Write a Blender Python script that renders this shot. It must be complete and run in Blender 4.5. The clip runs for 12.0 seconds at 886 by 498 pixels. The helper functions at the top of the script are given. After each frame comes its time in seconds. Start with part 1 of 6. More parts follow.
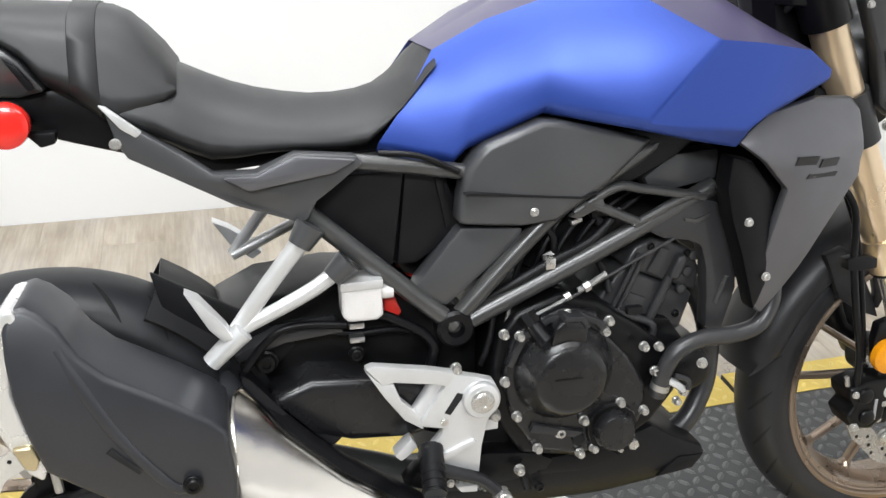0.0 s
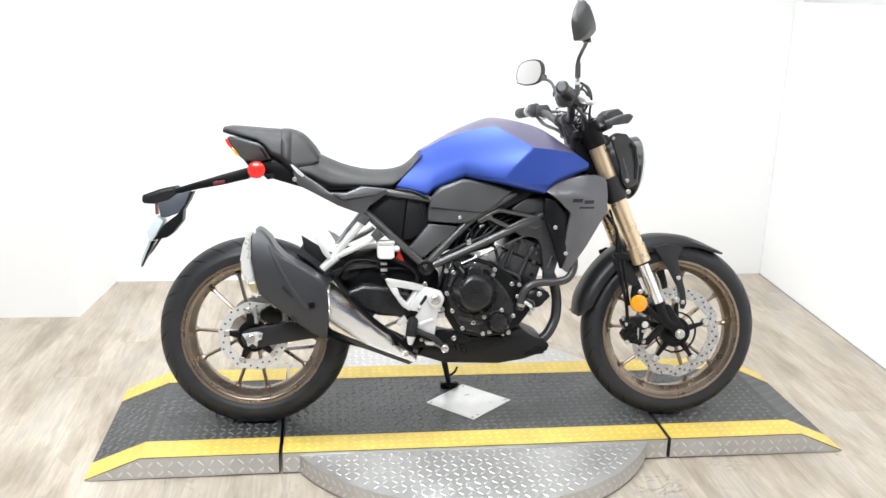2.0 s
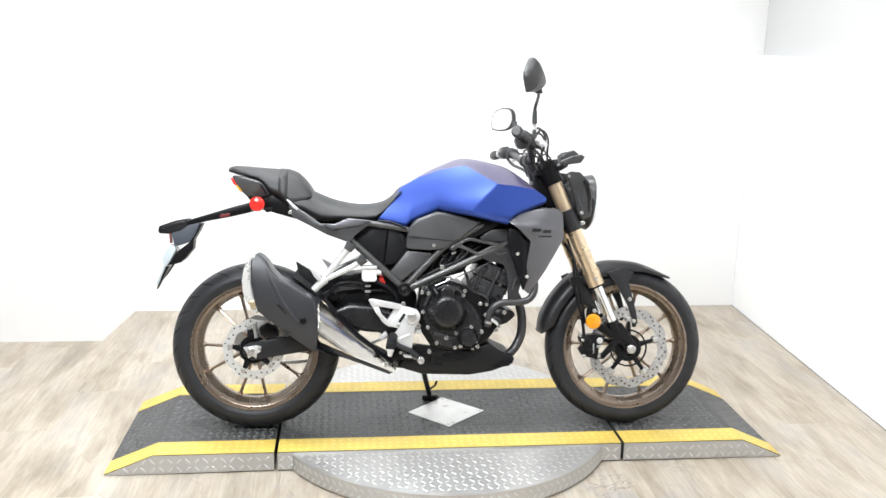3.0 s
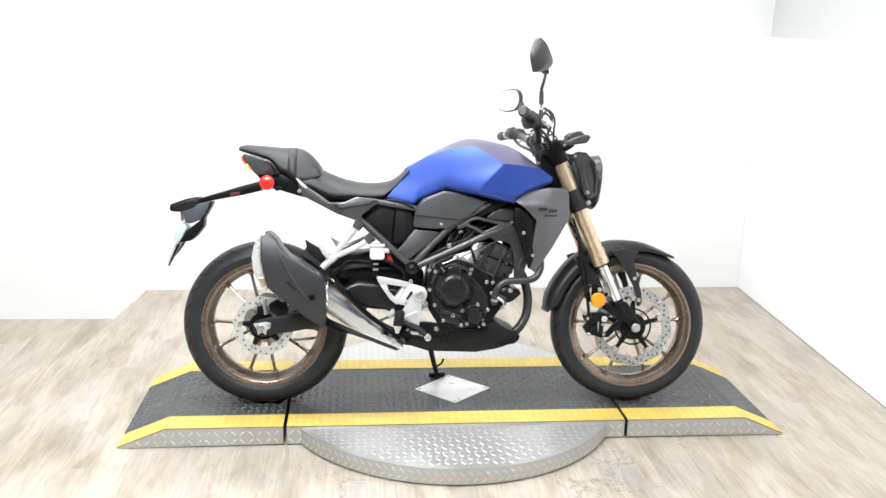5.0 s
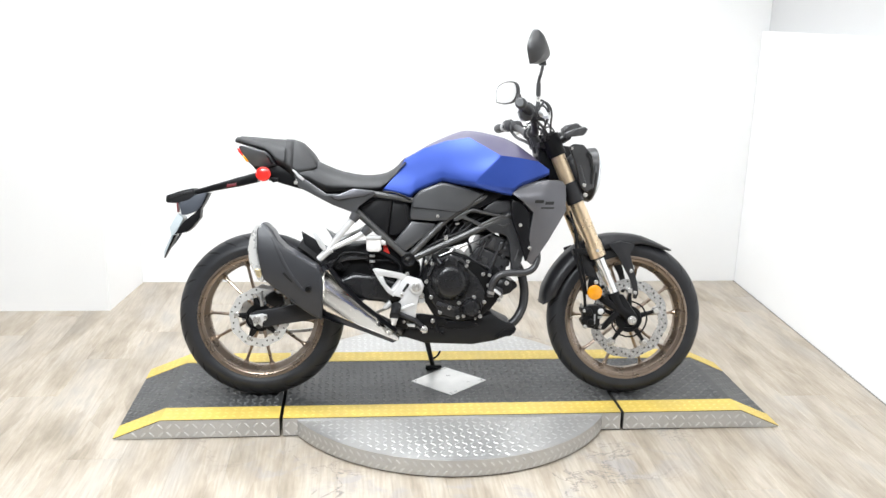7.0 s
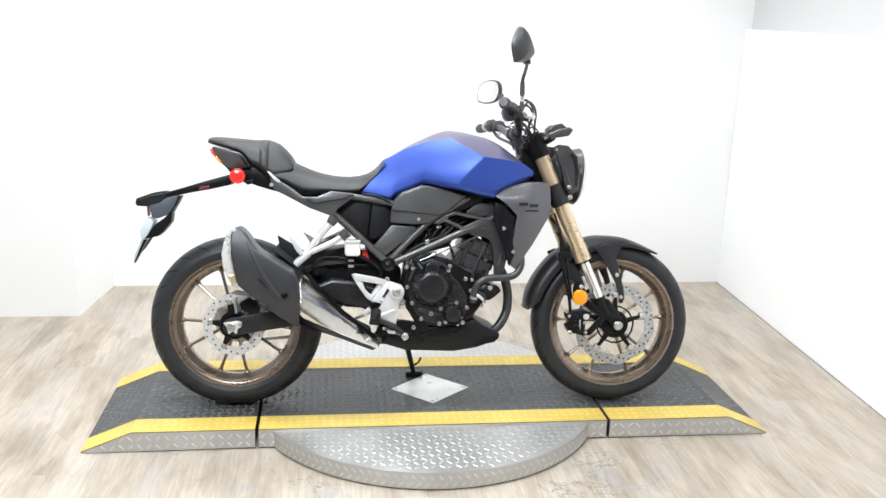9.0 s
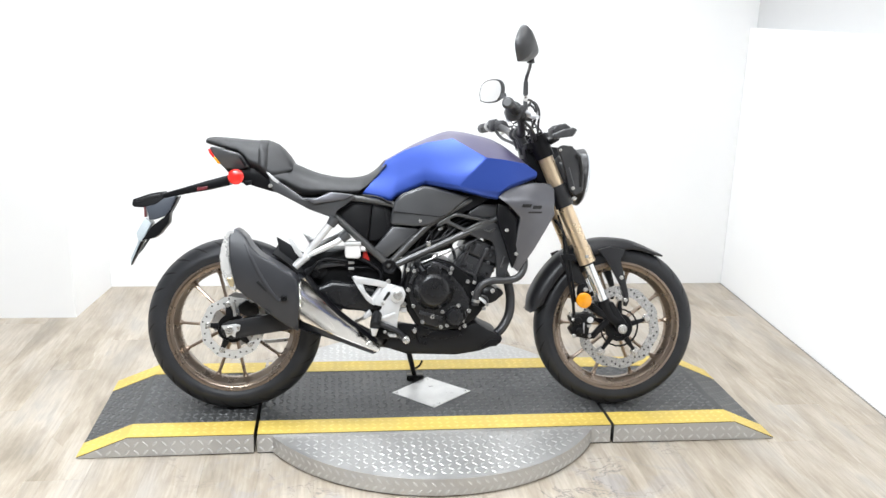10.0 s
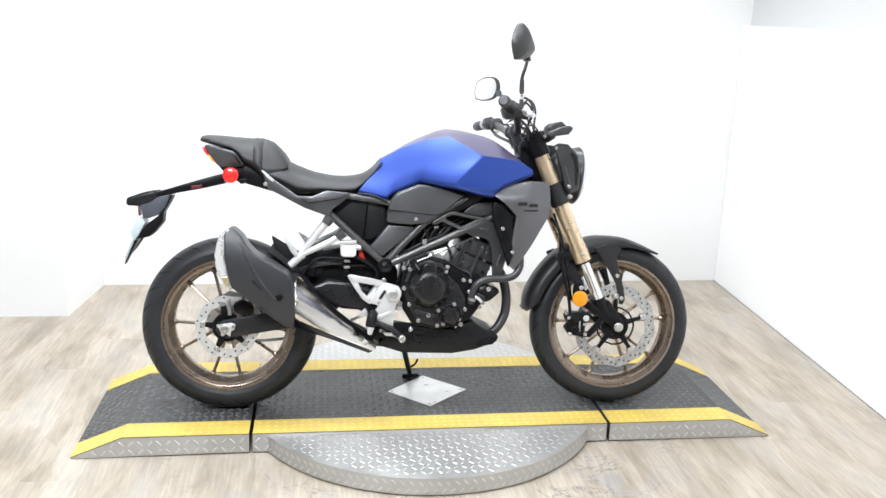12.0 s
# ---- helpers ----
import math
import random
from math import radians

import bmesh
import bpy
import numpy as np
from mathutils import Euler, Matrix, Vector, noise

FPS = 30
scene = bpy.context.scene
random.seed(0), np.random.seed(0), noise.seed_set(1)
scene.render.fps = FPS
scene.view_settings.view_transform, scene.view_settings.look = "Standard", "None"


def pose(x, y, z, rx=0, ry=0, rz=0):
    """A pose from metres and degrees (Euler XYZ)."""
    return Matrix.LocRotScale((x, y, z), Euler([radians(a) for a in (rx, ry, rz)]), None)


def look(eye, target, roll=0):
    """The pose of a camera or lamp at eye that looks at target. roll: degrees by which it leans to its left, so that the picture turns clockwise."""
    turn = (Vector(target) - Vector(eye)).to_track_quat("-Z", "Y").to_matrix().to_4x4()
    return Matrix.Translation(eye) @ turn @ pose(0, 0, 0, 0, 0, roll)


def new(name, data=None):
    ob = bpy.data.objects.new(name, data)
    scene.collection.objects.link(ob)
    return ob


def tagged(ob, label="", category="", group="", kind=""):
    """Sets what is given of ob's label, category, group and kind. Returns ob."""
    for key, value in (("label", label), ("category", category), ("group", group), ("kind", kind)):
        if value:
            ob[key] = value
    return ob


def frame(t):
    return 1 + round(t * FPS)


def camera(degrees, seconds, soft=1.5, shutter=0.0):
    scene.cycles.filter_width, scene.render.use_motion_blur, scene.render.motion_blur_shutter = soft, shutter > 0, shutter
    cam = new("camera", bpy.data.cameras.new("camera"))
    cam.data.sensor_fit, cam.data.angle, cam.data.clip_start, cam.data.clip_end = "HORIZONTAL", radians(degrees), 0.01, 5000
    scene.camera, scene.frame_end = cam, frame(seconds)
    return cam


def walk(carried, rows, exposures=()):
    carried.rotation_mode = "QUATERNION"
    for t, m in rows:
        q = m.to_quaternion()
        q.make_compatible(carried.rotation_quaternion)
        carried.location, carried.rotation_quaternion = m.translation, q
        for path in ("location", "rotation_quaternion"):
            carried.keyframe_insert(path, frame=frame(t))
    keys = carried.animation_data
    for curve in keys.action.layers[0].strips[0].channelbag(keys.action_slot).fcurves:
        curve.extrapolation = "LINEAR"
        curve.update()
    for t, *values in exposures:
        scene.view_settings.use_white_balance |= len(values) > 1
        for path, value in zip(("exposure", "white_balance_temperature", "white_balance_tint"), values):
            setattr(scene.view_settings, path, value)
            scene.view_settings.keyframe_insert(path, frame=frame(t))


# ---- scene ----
cam = camera(52.7, 12.0)
PATH = [
    (0, (-0.496, -1.396, 1.258), (0.003, 0.295, 0.314), 2.2),
    (0.1, (-0.466, -1.471, 1.284), (0.010, 0.225, 0.332), 2.8),
    (0.2, (-0.449, -1.549, 1.294), (0.018, 0.143, 0.336), 3.4),
    (0.3, (-0.443, -1.633, 1.306), (-0.013, 0.076, 0.361), 3.3),
    (0.4, (-0.45, -1.716, 1.315), (-0.049, 0.023, 0.413), 3.0),
    (0.5, (-0.47, -1.805, 1.311), (-0.057, -0.037, 0.471), 3.1),
    (0.6, (-0.478, -1.893, 1.327), (-0.054, -0.119, 0.507), 4.8),
    (0.7, (-0.486, -1.983, 1.339), (-0.104, -0.2, 0.518), 5.0),
    (0.8, (-0.501, -2.07, 1.345), (-0.118, -0.263, 0.579), 4.1),
    (0.9, (-0.491, -2.158, 1.375), (-0.161, -0.325, 0.645), 2.5),
    (1, (-0.49, -2.254, 1.377), (-0.158, -0.394, 0.72), 2.6),
    (1.2, (-0.438, -2.444, 1.371), (-0.184, -0.578, 0.697), 3.6),
    (1.3, (-0.42, -2.539, 1.382), (-0.159, -0.675, 0.703), 4.8),
    (1.5, (-0.429, -2.692, 1.404), (-0.186, -0.812, 0.768), 2.7),
    (1.7, (-0.449, -2.839, 1.42), (-0.201, -0.941, 0.84), 2.3),
    (1.8, (-0.473, -2.924, 1.41), (-0.213, -1.023, 0.847), 2.6),
    (2, (-0.494, -3.058, 1.442), (-0.238, -1.157, 0.876), 1.7),
    (2.2, (-0.48, -3.166, 1.481), (-0.257, -1.247, 0.96), 0.9),
    (2.5, (-0.481, -3.283, 1.477), (-0.295, -1.346, 1.014), 1.1),
    (2.7, (-0.45, -3.372, 1.478), (-0.249, -1.442, 0.996), 0.9),
    (3, (-0.395, -3.469, 1.477), (-0.181, -1.535, 1.012), 1.3),
    (3.2, (-0.392, -3.507, 1.477), (-0.195, -1.573, 1.008), 1.3),
    (3.5, (-0.401, -3.507, 1.478), (-0.202, -1.578, 0.99), 1.5),
    (5.5, (-0.394, -3.517, 1.462), (-0.199, -1.591, 0.962), 1.4),
    (6, (-0.394, -3.519, 1.459), (-0.196, -1.594, 0.954), 1.4),
    (6.5, (-0.395, -3.515, 1.453), (-0.2, -1.591, 0.942), 1.4),
    (7, (-0.393, -3.514, 1.457), (-0.191, -1.591, 0.947), 1.6),
    (7.5, (-0.394, -3.511, 1.459), (-0.179, -1.588, 0.952), 1.6),
    (9.5, (-0.398, -3.379, 1.452), (-0.141, -1.464, 0.936), 1.9),
    (10, (-0.397, -3.36, 1.454), (-0.144, -1.445, 0.936), 1.9),
    (10.5, (-0.403, -3.349, 1.455), (-0.148, -1.435, 0.934), 2.0),
    (11, (-0.405, -3.348, 1.454), (-0.136, -1.437, 0.929), 2.1),
    (11.5, (-0.408, -3.347, 1.456), (-0.137, -1.438, 0.926), 1.8),
    (12, (-0.411, -3.348, 1.458), (-0.139, -1.438, 0.933), 2.0),
]
walk(cam, [(t, look(eye, target, roll)) for t, eye, target, roll in PATH], ((0, -0.08, 6500, 10), (0.6, 0.02, 6490, 10), (1.2, 0.10, 6480, 10), (2.0, 0.22, 6470, 10), (2.5, 0.30, 6460, 10), (3.5, 0.30, 6450, 10), (5.5, 0.27, 6420, 10), (7.5, 0.17, 6400, 10), (10.5, 0.16, 6320, 10), (12, 0.21, 6280, 10)))
# ---- light ----
world = bpy.data.worlds.new("world")
scene.world = world
world.use_nodes = True
world.node_tree.nodes["Background"].inputs[0].default_value = (0.9, 0.95, 1.0, 1)
world.node_tree.nodes["Background"].inputs[1].default_value = 0.3
scene.view_settings.exposure = 0.0
LAMP_POWER = 62.0
LAMP_COLOUR = (0.92, 0.965, 1.0)

# ---- materials ----


def mat(name, colour, rough=0.5, metal=0.0, var=0.12, scale=30.0, fine=400.0, bump=0.05, depth=0.002, coat=0.0, spec=0.5,
        emit=0.0, trans=0.0, rough_var=0.12, stretch=(1, 1, 1), isle=0.0):
    """A surface with variation at two sizes: broad patches and fine grain."""
    m = bpy.data.materials.new(name)
    m.use_nodes = True
    nt = m.node_tree
    n, ln = nt.nodes, nt.links
    b = n["Principled BSDF"]
    co = n.new("ShaderNodeTexCoord")
    mp = n.new("ShaderNodeMapping")
    mp.inputs["Scale"].default_value = stretch
    ln.new(co.outputs["Object"], mp.inputs["Vector"])
    n1 = n.new("ShaderNodeTexNoise")
    n1.inputs["Scale"].default_value, n1.inputs["Detail"].default_value = scale, 5
    n2 = n.new("ShaderNodeTexNoise")
    n2.inputs["Scale"].default_value, n2.inputs["Detail"].default_value = fine, 3
    ln.new(mp.outputs[0], n1.inputs["Vector"])
    ln.new(mp.outputs[0], n2.inputs["Vector"])
    add = n.new("ShaderNodeMath")
    add.operation = "ADD"
    half = n.new("ShaderNodeMath")
    half.operation = "MULTIPLY"
    half.inputs[1].default_value = 0.4
    ln.new(n2.outputs[0], half.inputs[0])
    ln.new(n1.outputs[0], add.inputs[0])
    ln.new(half.outputs[0], add.inputs[1])
    last = add
    if isle:
        info = n.new("ShaderNodeObjectInfo")
        slide = n.new("ShaderNodeMath")
        slide.operation = "MULTIPLY"
        slide.inputs[1].default_value = 37.0
        ln.new(info.outputs["Random"], slide.inputs[0])
        ln.new(slide.outputs[0], mp.inputs["Location"])
        mul = n.new("ShaderNodeMath")
        mul.operation = "MULTIPLY_ADD"
        mul.inputs[1].default_value = isle
        ln.new(info.outputs["Random"], mul.inputs[0])
        ln.new(add.outputs[0], mul.inputs[2])
        last = mul
    ramp = n.new("ShaderNodeMapRange")
    ramp.inputs["From Min"].default_value, ramp.inputs["From Max"].default_value = 0.35, 1.05 + isle
    ramp.inputs["To Min"].default_value, ramp.inputs["To Max"].default_value = 1 - var, 1 + var
    ln.new(last.outputs[0], ramp.inputs["Value"])
    mix = n.new("ShaderNodeVectorMath")
    mix.operation = "SCALE"
    mix.inputs[0].default_value = colour
    ln.new(ramp.outputs[0], mix.inputs["Scale"])
    ln.new(mix.outputs[0], b.inputs["Base Color"])
    rr = n.new("ShaderNodeMapRange")
    rr.inputs["From Min"].default_value, rr.inputs["From Max"].default_value = 0.3, 0.75
    rr.inputs["To Min"].default_value, rr.inputs["To Max"].default_value = max(0.02, rough - rough_var * rough), min(1, rough + rough_var * rough)
    ln.new(n1.outputs[0], rr.inputs["Value"])
    ln.new(rr.outputs[0], b.inputs["Roughness"])
    b.inputs["Metallic"].default_value = metal
    b.inputs["Specular IOR Level"].default_value = spec
    b.inputs["Coat Weight"].default_value = coat
    b.inputs["Transmission Weight"].default_value = trans
    if emit:
        b.inputs["Emission Color"].default_value = (*colour, 1)
        b.inputs["Emission Strength"].default_value = emit
    if bump:
        bp = n.new("ShaderNodeBump")
        bp.inputs["Strength"].default_value, bp.inputs["Distance"].default_value = bump, depth
        ln.new(add.outputs[0], bp.inputs["Height"])
        ln.new(bp.outputs[0], b.inputs["Normal"])
    return m


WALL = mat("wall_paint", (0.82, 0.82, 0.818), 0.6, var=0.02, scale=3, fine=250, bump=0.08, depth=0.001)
WALL_GREY = mat("wall_light_grey", (0.53, 0.53, 0.528), 0.7, var=0.03, scale=2, fine=200, bump=0.08, depth=0.001)
ROOM = mat("unseen_room_dark", (0.14, 0.14, 0.14), 0.8, var=0.05, scale=2, fine=150, bump=0.08)
# mid grey instead of white, to weaken light bounced from overhead
CEILING = mat("ceiling_toned_grey", (0.45, 0.45, 0.45), 0.8, var=0.03, scale=3, fine=150, bump=0.1)


def vinyl(centre):
    """Oak-look vinyl: short printed strips of cream, tan and grey, long grain, and scuffs where the turntable has been dragged round its centre."""
    m = bpy.data.materials.new("vinyl_plank")
    m.use_nodes = True
    n, ln = m.node_tree.nodes, m.node_tree.links
    b = n["Principled BSDF"]
    co, info = n.new("ShaderNodeTexCoord"), n.new("ShaderNodeObjectInfo")
    geo = n.new("ShaderNodeNewGeometry")

    def maths(op, a, b=None, c=None):
        q = n.new("ShaderNodeMath")
        q.operation = op
        for i, v in enumerate((a, b, c)):
            if isinstance(v, (int, float)):
                q.inputs[i].default_value = v
            elif v is not None:
                ln.new(v, q.inputs[i])
        return q.outputs[0]

    def span(v, a, b, lo=0.0, hi=1.0, soft=False):
        q = n.new("ShaderNodeMapRange")
        q.interpolation_type = "SMOOTHSTEP" if soft else "LINEAR"
        for name, w in (("From Min", a), ("From Max", b), ("To Min", lo), ("To Max", hi)):
            q.inputs[name].default_value = w
        ln.new(v, q.inputs["Value"])
        return q.outputs[0]

    slide = maths("MULTIPLY", info.outputs["Random"], 37.0)

    def placed(sx, sy, move):
        mp = n.new("ShaderNodeMapping")
        mp.inputs["Scale"].default_value = (sx, sy, 1)
        ln.new(co.outputs["Object"] if move else geo.outputs["Position"], mp.inputs["Vector"])
        if move:
            ln.new(slide, mp.inputs["Location"])
        return mp.outputs[0]

    def noise(sx, sy, detail, move=True, rough=0.5, bend=0.0):
        t = n.new("ShaderNodeTexNoise")
        t.inputs["Scale"].default_value, t.inputs["Detail"].default_value = 1.0, detail
        t.inputs["Roughness"].default_value, t.inputs["Distortion"].default_value = rough, bend
        ln.new(placed(sx, sy, move), t.inputs["Vector"])
        return t.outputs[0]

    broad = noise(8, 2.4, 6, False, 0.6)
    grain = noise(120, 7, 4)
    strip = n.new("ShaderNodeTexVoronoi")
    strip.inputs["Scale"].default_value = 1.0
    ln.new(placed(17, 2.6, True), strip.inputs["Vector"])
    cell = n.new("ShaderNodeSeparateColor")
    ln.new(strip.outputs["Color"], cell.inputs[0])
    tone = maths("MULTIPLY_ADD", cell.outputs[0], 0.13, maths("MULTIPLY_ADD", info.outputs["Random"], 0.06, -0.095))
    tone = maths("ADD", tone, broad)
    tone = maths("ADD", tone, maths("MULTIPLY_ADD", noise(26, 5, 5), 0.24, -0.12))
    ramp = n.new("ShaderNodeValToRGB")
    stops = ((0.28, (0.250, 0.212, 0.162)), (0.40, (0.325, 0.276, 0.214)), (0.50, (0.378, 0.326, 0.262)), (0.60, (0.430, 0.380, 0.314)), (0.72, (0.372, 0.338, 0.295)))
    while len(ramp.color_ramp.elements) < len(stops):
        ramp.color_ramp.elements.new(0.5)
    for e, (p, c) in zip(ramp.color_ramp.elements, stops):
        e.position, e.color = p, (*c, 1)
    ln.new(tone, ramp.inputs[0])

    def blend(under, colour, amount):
        q = n.new("ShaderNodeMix")
        q.data_type = "RGBA"
        ln.new(amount, q.inputs[0])
        ln.new(under, q.inputs[6])
        q.inputs[7].default_value = (*colour, 1)
        return q.outputs[2]
    paint = blend(ramp.outputs[0], (0.330, 0.308, 0.285), span(noise(5, 1.7, 4, False), 0.50, 0.70, 0.0, 0.42, True))
    # worn ring on the floor round the turntable
    away = n.new("ShaderNodeVectorMath")
    away.operation = "DISTANCE"
    away.inputs[1].default_value = (*centre, 0.0)
    ln.new(geo.outputs["Position"], away.inputs[0])
    ring = maths("MULTIPLY", span(away.outputs["Value"], 0.60, 0.70, soft=True), span(away.outputs["Value"], 0.80, 1.05, 1.0, 0.0, True))
    smear = maths("MULTIPLY", ring, span(noise(5, 7, 6, False, 0.65, 0.6), 0.52, 0.64, 0.0, 0.65, True))
    paint = blend(paint, (0.300, 0.285, 0.285), smear)
    wander = maths("ABSOLUTE", maths("SUBTRACT", noise(4, 4.6, 5, False, 0.6, 0.8), 0.5))
    crack = maths("MULTIPLY", span(wander, 0.002, 0.011, 0.75, 0.0), maths("MULTIPLY", ring, span(noise(2.6, 2.6, 1, False), 0.44, 0.56, soft=True)))
    paint = blend(paint, (0.16, 0.145, 0.14), crack)
    mix = n.new("ShaderNodeVectorMath")
    mix.operation = "SCALE"
    ln.new(paint, mix.inputs[0])
    ln.new(span(grain, 0.3, 0.7, 0.86, 1.10), mix.inputs["Scale"])
    ln.new(mix.outputs[0], b.inputs["Base Color"])
    ln.new(span(broad, 0.0, 1.0, 0.32, 0.58), b.inputs["Roughness"])
    bp = n.new("ShaderNodeBump")
    bp.inputs["Strength"].default_value, bp.inputs["Distance"].default_value = 0.12, 0.0008
    ln.new(grain, bp.inputs["Height"])
    ln.new(bp.outputs[0], b.inputs["Normal"])
    return m


VINYL = vinyl((-0.036, -0.29))
SUBFLOOR = mat("subfloor", (0.42, 0.34, 0.25), 0.6, var=0.2, scale=4, fine=60)
PLATE = mat("aluminium_tread", (0.50, 0.495, 0.485), 0.42, metal=0.7, var=0.12, scale=6, fine=160, bump=0.08, depth=0.001, rough_var=0.3)
LUG = mat("aluminium_lug", (0.60, 0.60, 0.59), 0.38, metal=0.7, var=0.12, scale=20, fine=160, bump=0.05, depth=0.0005)
DECK_LUG = mat("grey_lug_worn", (0.102, 0.103, 0.102), 0.42, metal=0.05, var=0.35, scale=7, fine=90, bump=0.08, depth=0.0005)
SHEET = mat("aluminium_sheet", (0.66, 0.655, 0.64), 0.42, metal=0.55, var=0.16, scale=22, fine=170, bump=0.35, depth=0.0012, rough_var=0.35)
DECK = mat("grey_tread_paint", (0.049, 0.050, 0.050), 0.48, spec=0.5, var=0.35, scale=5, fine=90, bump=0.12, depth=0.001, rough_var=0.3)
TAPE = mat("yellow_paint", (0.60, 0.44, 0.095), 0.5, var=0.2, scale=9, fine=140, bump=0.08, depth=0.0008)
TAPE_LUG = mat("yellow_paint_worn", (0.68, 0.525, 0.15), 0.42, var=0.25, scale=9, fine=140, bump=0.08, depth=0.0008)
JOINT = mat("grey_joint", (0.22, 0.21, 0.20), 0.8)
RIM_SHADE = mat("rim_shade_black", (0.015, 0.015, 0.015), 0.8)
RUBBER = mat("tyre_rubber", (0.0175, 0.018, 0.0205), 0.44, var=0.3, scale=18, fine=500, bump=0.08, depth=0.0005, spec=0.33)
GROOVE = mat("tread_groove", (0.006, 0.006, 0.006), 0.9)
BRONZE = mat("bronze_rim", (0.275, 0.216, 0.170), 0.28, metal=0.85, var=0.03, scale=25, fine=1500, bump=0.01, rough_var=0.05)
STEEL = mat("brake_steel", (0.52, 0.52, 0.52), 0.30, metal=0.92, var=0.16, scale=60, fine=700, bump=0.04, depth=0.0004)
# same steel twice: darker front, lighter rear, painting how each disc catches light
DISC_FRONT = mat("shaded_disc_steel", (0.47, 0.465, 0.455), 0.27, metal=0.92, var=0.2, scale=60, fine=700, bump=0.04, depth=0.0004)
DISC_REAR = mat("lit_disc_steel", (0.80, 0.80, 0.79), 0.36, metal=0.75, var=0.12, scale=60, fine=700, bump=0.04, depth=0.0004)
BLACK = mat("black_plastic", (0.004, 0.004, 0.005), 0.36, spec=0.22, var=0.25, scale=25, fine=900, bump=0.06, depth=0.0005)
MATTE = mat("matte_black_plastic", (0.006, 0.006, 0.007), 0.5, spec=0.25, var=0.2, scale=20, fine=1200, bump=0.12, depth=0.0005)
COVER = mat("dark_grey_cover", (0.046, 0.047, 0.050), 0.34, spec=0.7, var=0.12, scale=15, fine=1300, bump=0.08, depth=0.0005)
INNER = mat("inner_black_plastic", (0.006, 0.006, 0.007), 0.42, spec=0.25, var=0.2, scale=20, fine=1200, bump=0.1, depth=0.0005)
FENDER = mat("mudguard_plastic", (0.016, 0.016, 0.018), 0.42, spec=0.36, var=0.12, scale=15, fine=1300, bump=0.08, depth=0.0005)
GUNMETAL = mat("gunmetal_paint", (0.137, 0.137, 0.149), 0.34, metal=0.6, var=0.08, scale=15, fine=1500, bump=0.03, depth=0.0003)
MUFFLER = mat("muffler_paint", (0.024, 0.025, 0.029), 0.36, spec=0.5, var=0.12, scale=15, fine=1200, bump=0.05, depth=0.0004)
FRAME = mat("frame_paint", (0.078, 0.078, 0.078), 0.32, metal=0.5, spec=0.6, var=0.15, scale=25, fine=900, bump=0.04, depth=0.0004)
SEAT = mat("seat_vinyl", (0.0105, 0.0105, 0.0115), 0.48, spec=0.45, var=0.12, scale=20, fine=700, bump=0.25, depth=0.0008)
BLUE = mat("matte_blue_paint", (0.027, 0.064, 0.315), 0.38, metal=0.45, var=0.05, scale=10, fine=2200, bump=0.02, depth=0.0002)
# tank blue greyed towards purple: the ceiling's reflection is put into the colour
TANK_TOP = mat("tank_top_sheen", (0.072, 0.063, 0.120), 0.36, metal=0.25, var=0.10, scale=10, fine=1500, bump=0.03, depth=0.0003)
GOLD = mat("gold_anodised", (0.70, 0.555, 0.385), 0.30, metal=0.78, var=0.06, scale=20, fine=900, bump=0.02)
CAPMETAL = mat("satin_steel", (0.80, 0.80, 0.79), 0.28, metal=0.65, var=0.06, scale=20, fine=500, bump=0.03, depth=0.0004)
GOLD_GLINT = mat("gold_glint_steel", (0.56, 0.47, 0.29), 0.32, metal=0.7, var=0.15, scale=40, fine=500, bump=0.03, depth=0.0004)
STANCHION = mat("fork_chrome", (0.86, 0.87, 0.88), 0.2, metal=0.9, var=0.03, scale=30, fine=500, bump=0.01)
CHROME = mat("polished_steel", (0.80, 0.77, 0.72), 0.19, metal=1.0, var=0.06, scale=14, fine=500, bump=0.03, depth=0.0004, rough_var=0.5)
SILVER = mat("cast_aluminium", (0.63, 0.63, 0.63), 0.40, metal=0.5, var=0.08, scale=35, fine=900, bump=0.08, depth=0.0005)
BOLT = mat("zinc_bolt", (0.55, 0.54, 0.52), 0.28, metal=0.8, var=0.15, scale=90, fine=600)
ENGINE = mat("engine_black", (0.0045, 0.0045, 0.005), 0.32, spec=0.22, metal=0.0, var=0.25, scale=30, fine=700, bump=0.12, depth=0.0006)
CASE = mat("engine_cover_black", (0.010, 0.010, 0.011), 0.27, spec=0.45, var=0.2, scale=25, fine=900, bump=0.08, depth=0.0005)
CASTBLACK = mat("cast_black", (0.024, 0.024, 0.026), 0.36, spec=0.4, var=0.25, scale=30, fine=700, bump=0.15, depth=0.0006)
CAST = mat("cast_dark_grey", (0.030, 0.030, 0.032), 0.34, spec=0.5, var=0.2, scale=30, fine=700, bump=0.12, depth=0.0005)
# black plastic of the controls, lightened to paint glare from the wall behind
BARS = mat("glare_lightened_plastic", (0.034, 0.034, 0.036), 0.38, spec=0.5, var=0.3, scale=40, fine=900, bump=0.1, depth=0.0005)
RED = mat("red_lens", (0.68, 0.022, 0.016), 0.2, var=0.12, scale=60, fine=350, bump=0.3, depth=0.001, coat=0.4)
AMBER = mat("amber_lens", (0.72, 0.28, 0.006), 0.2, var=0.2, scale=60, fine=350, bump=0.4, depth=0.001, coat=0.4)
TANKLET = mat("translucent_reservoir", (0.62, 0.60, 0.585), 0.3, var=0.10, scale=30, fine=500, coat=0.3)
STEELBLUE = mat("blue_grey_plastic", (0.050, 0.058, 0.074), 0.4, var=0.08, scale=12, fine=300)
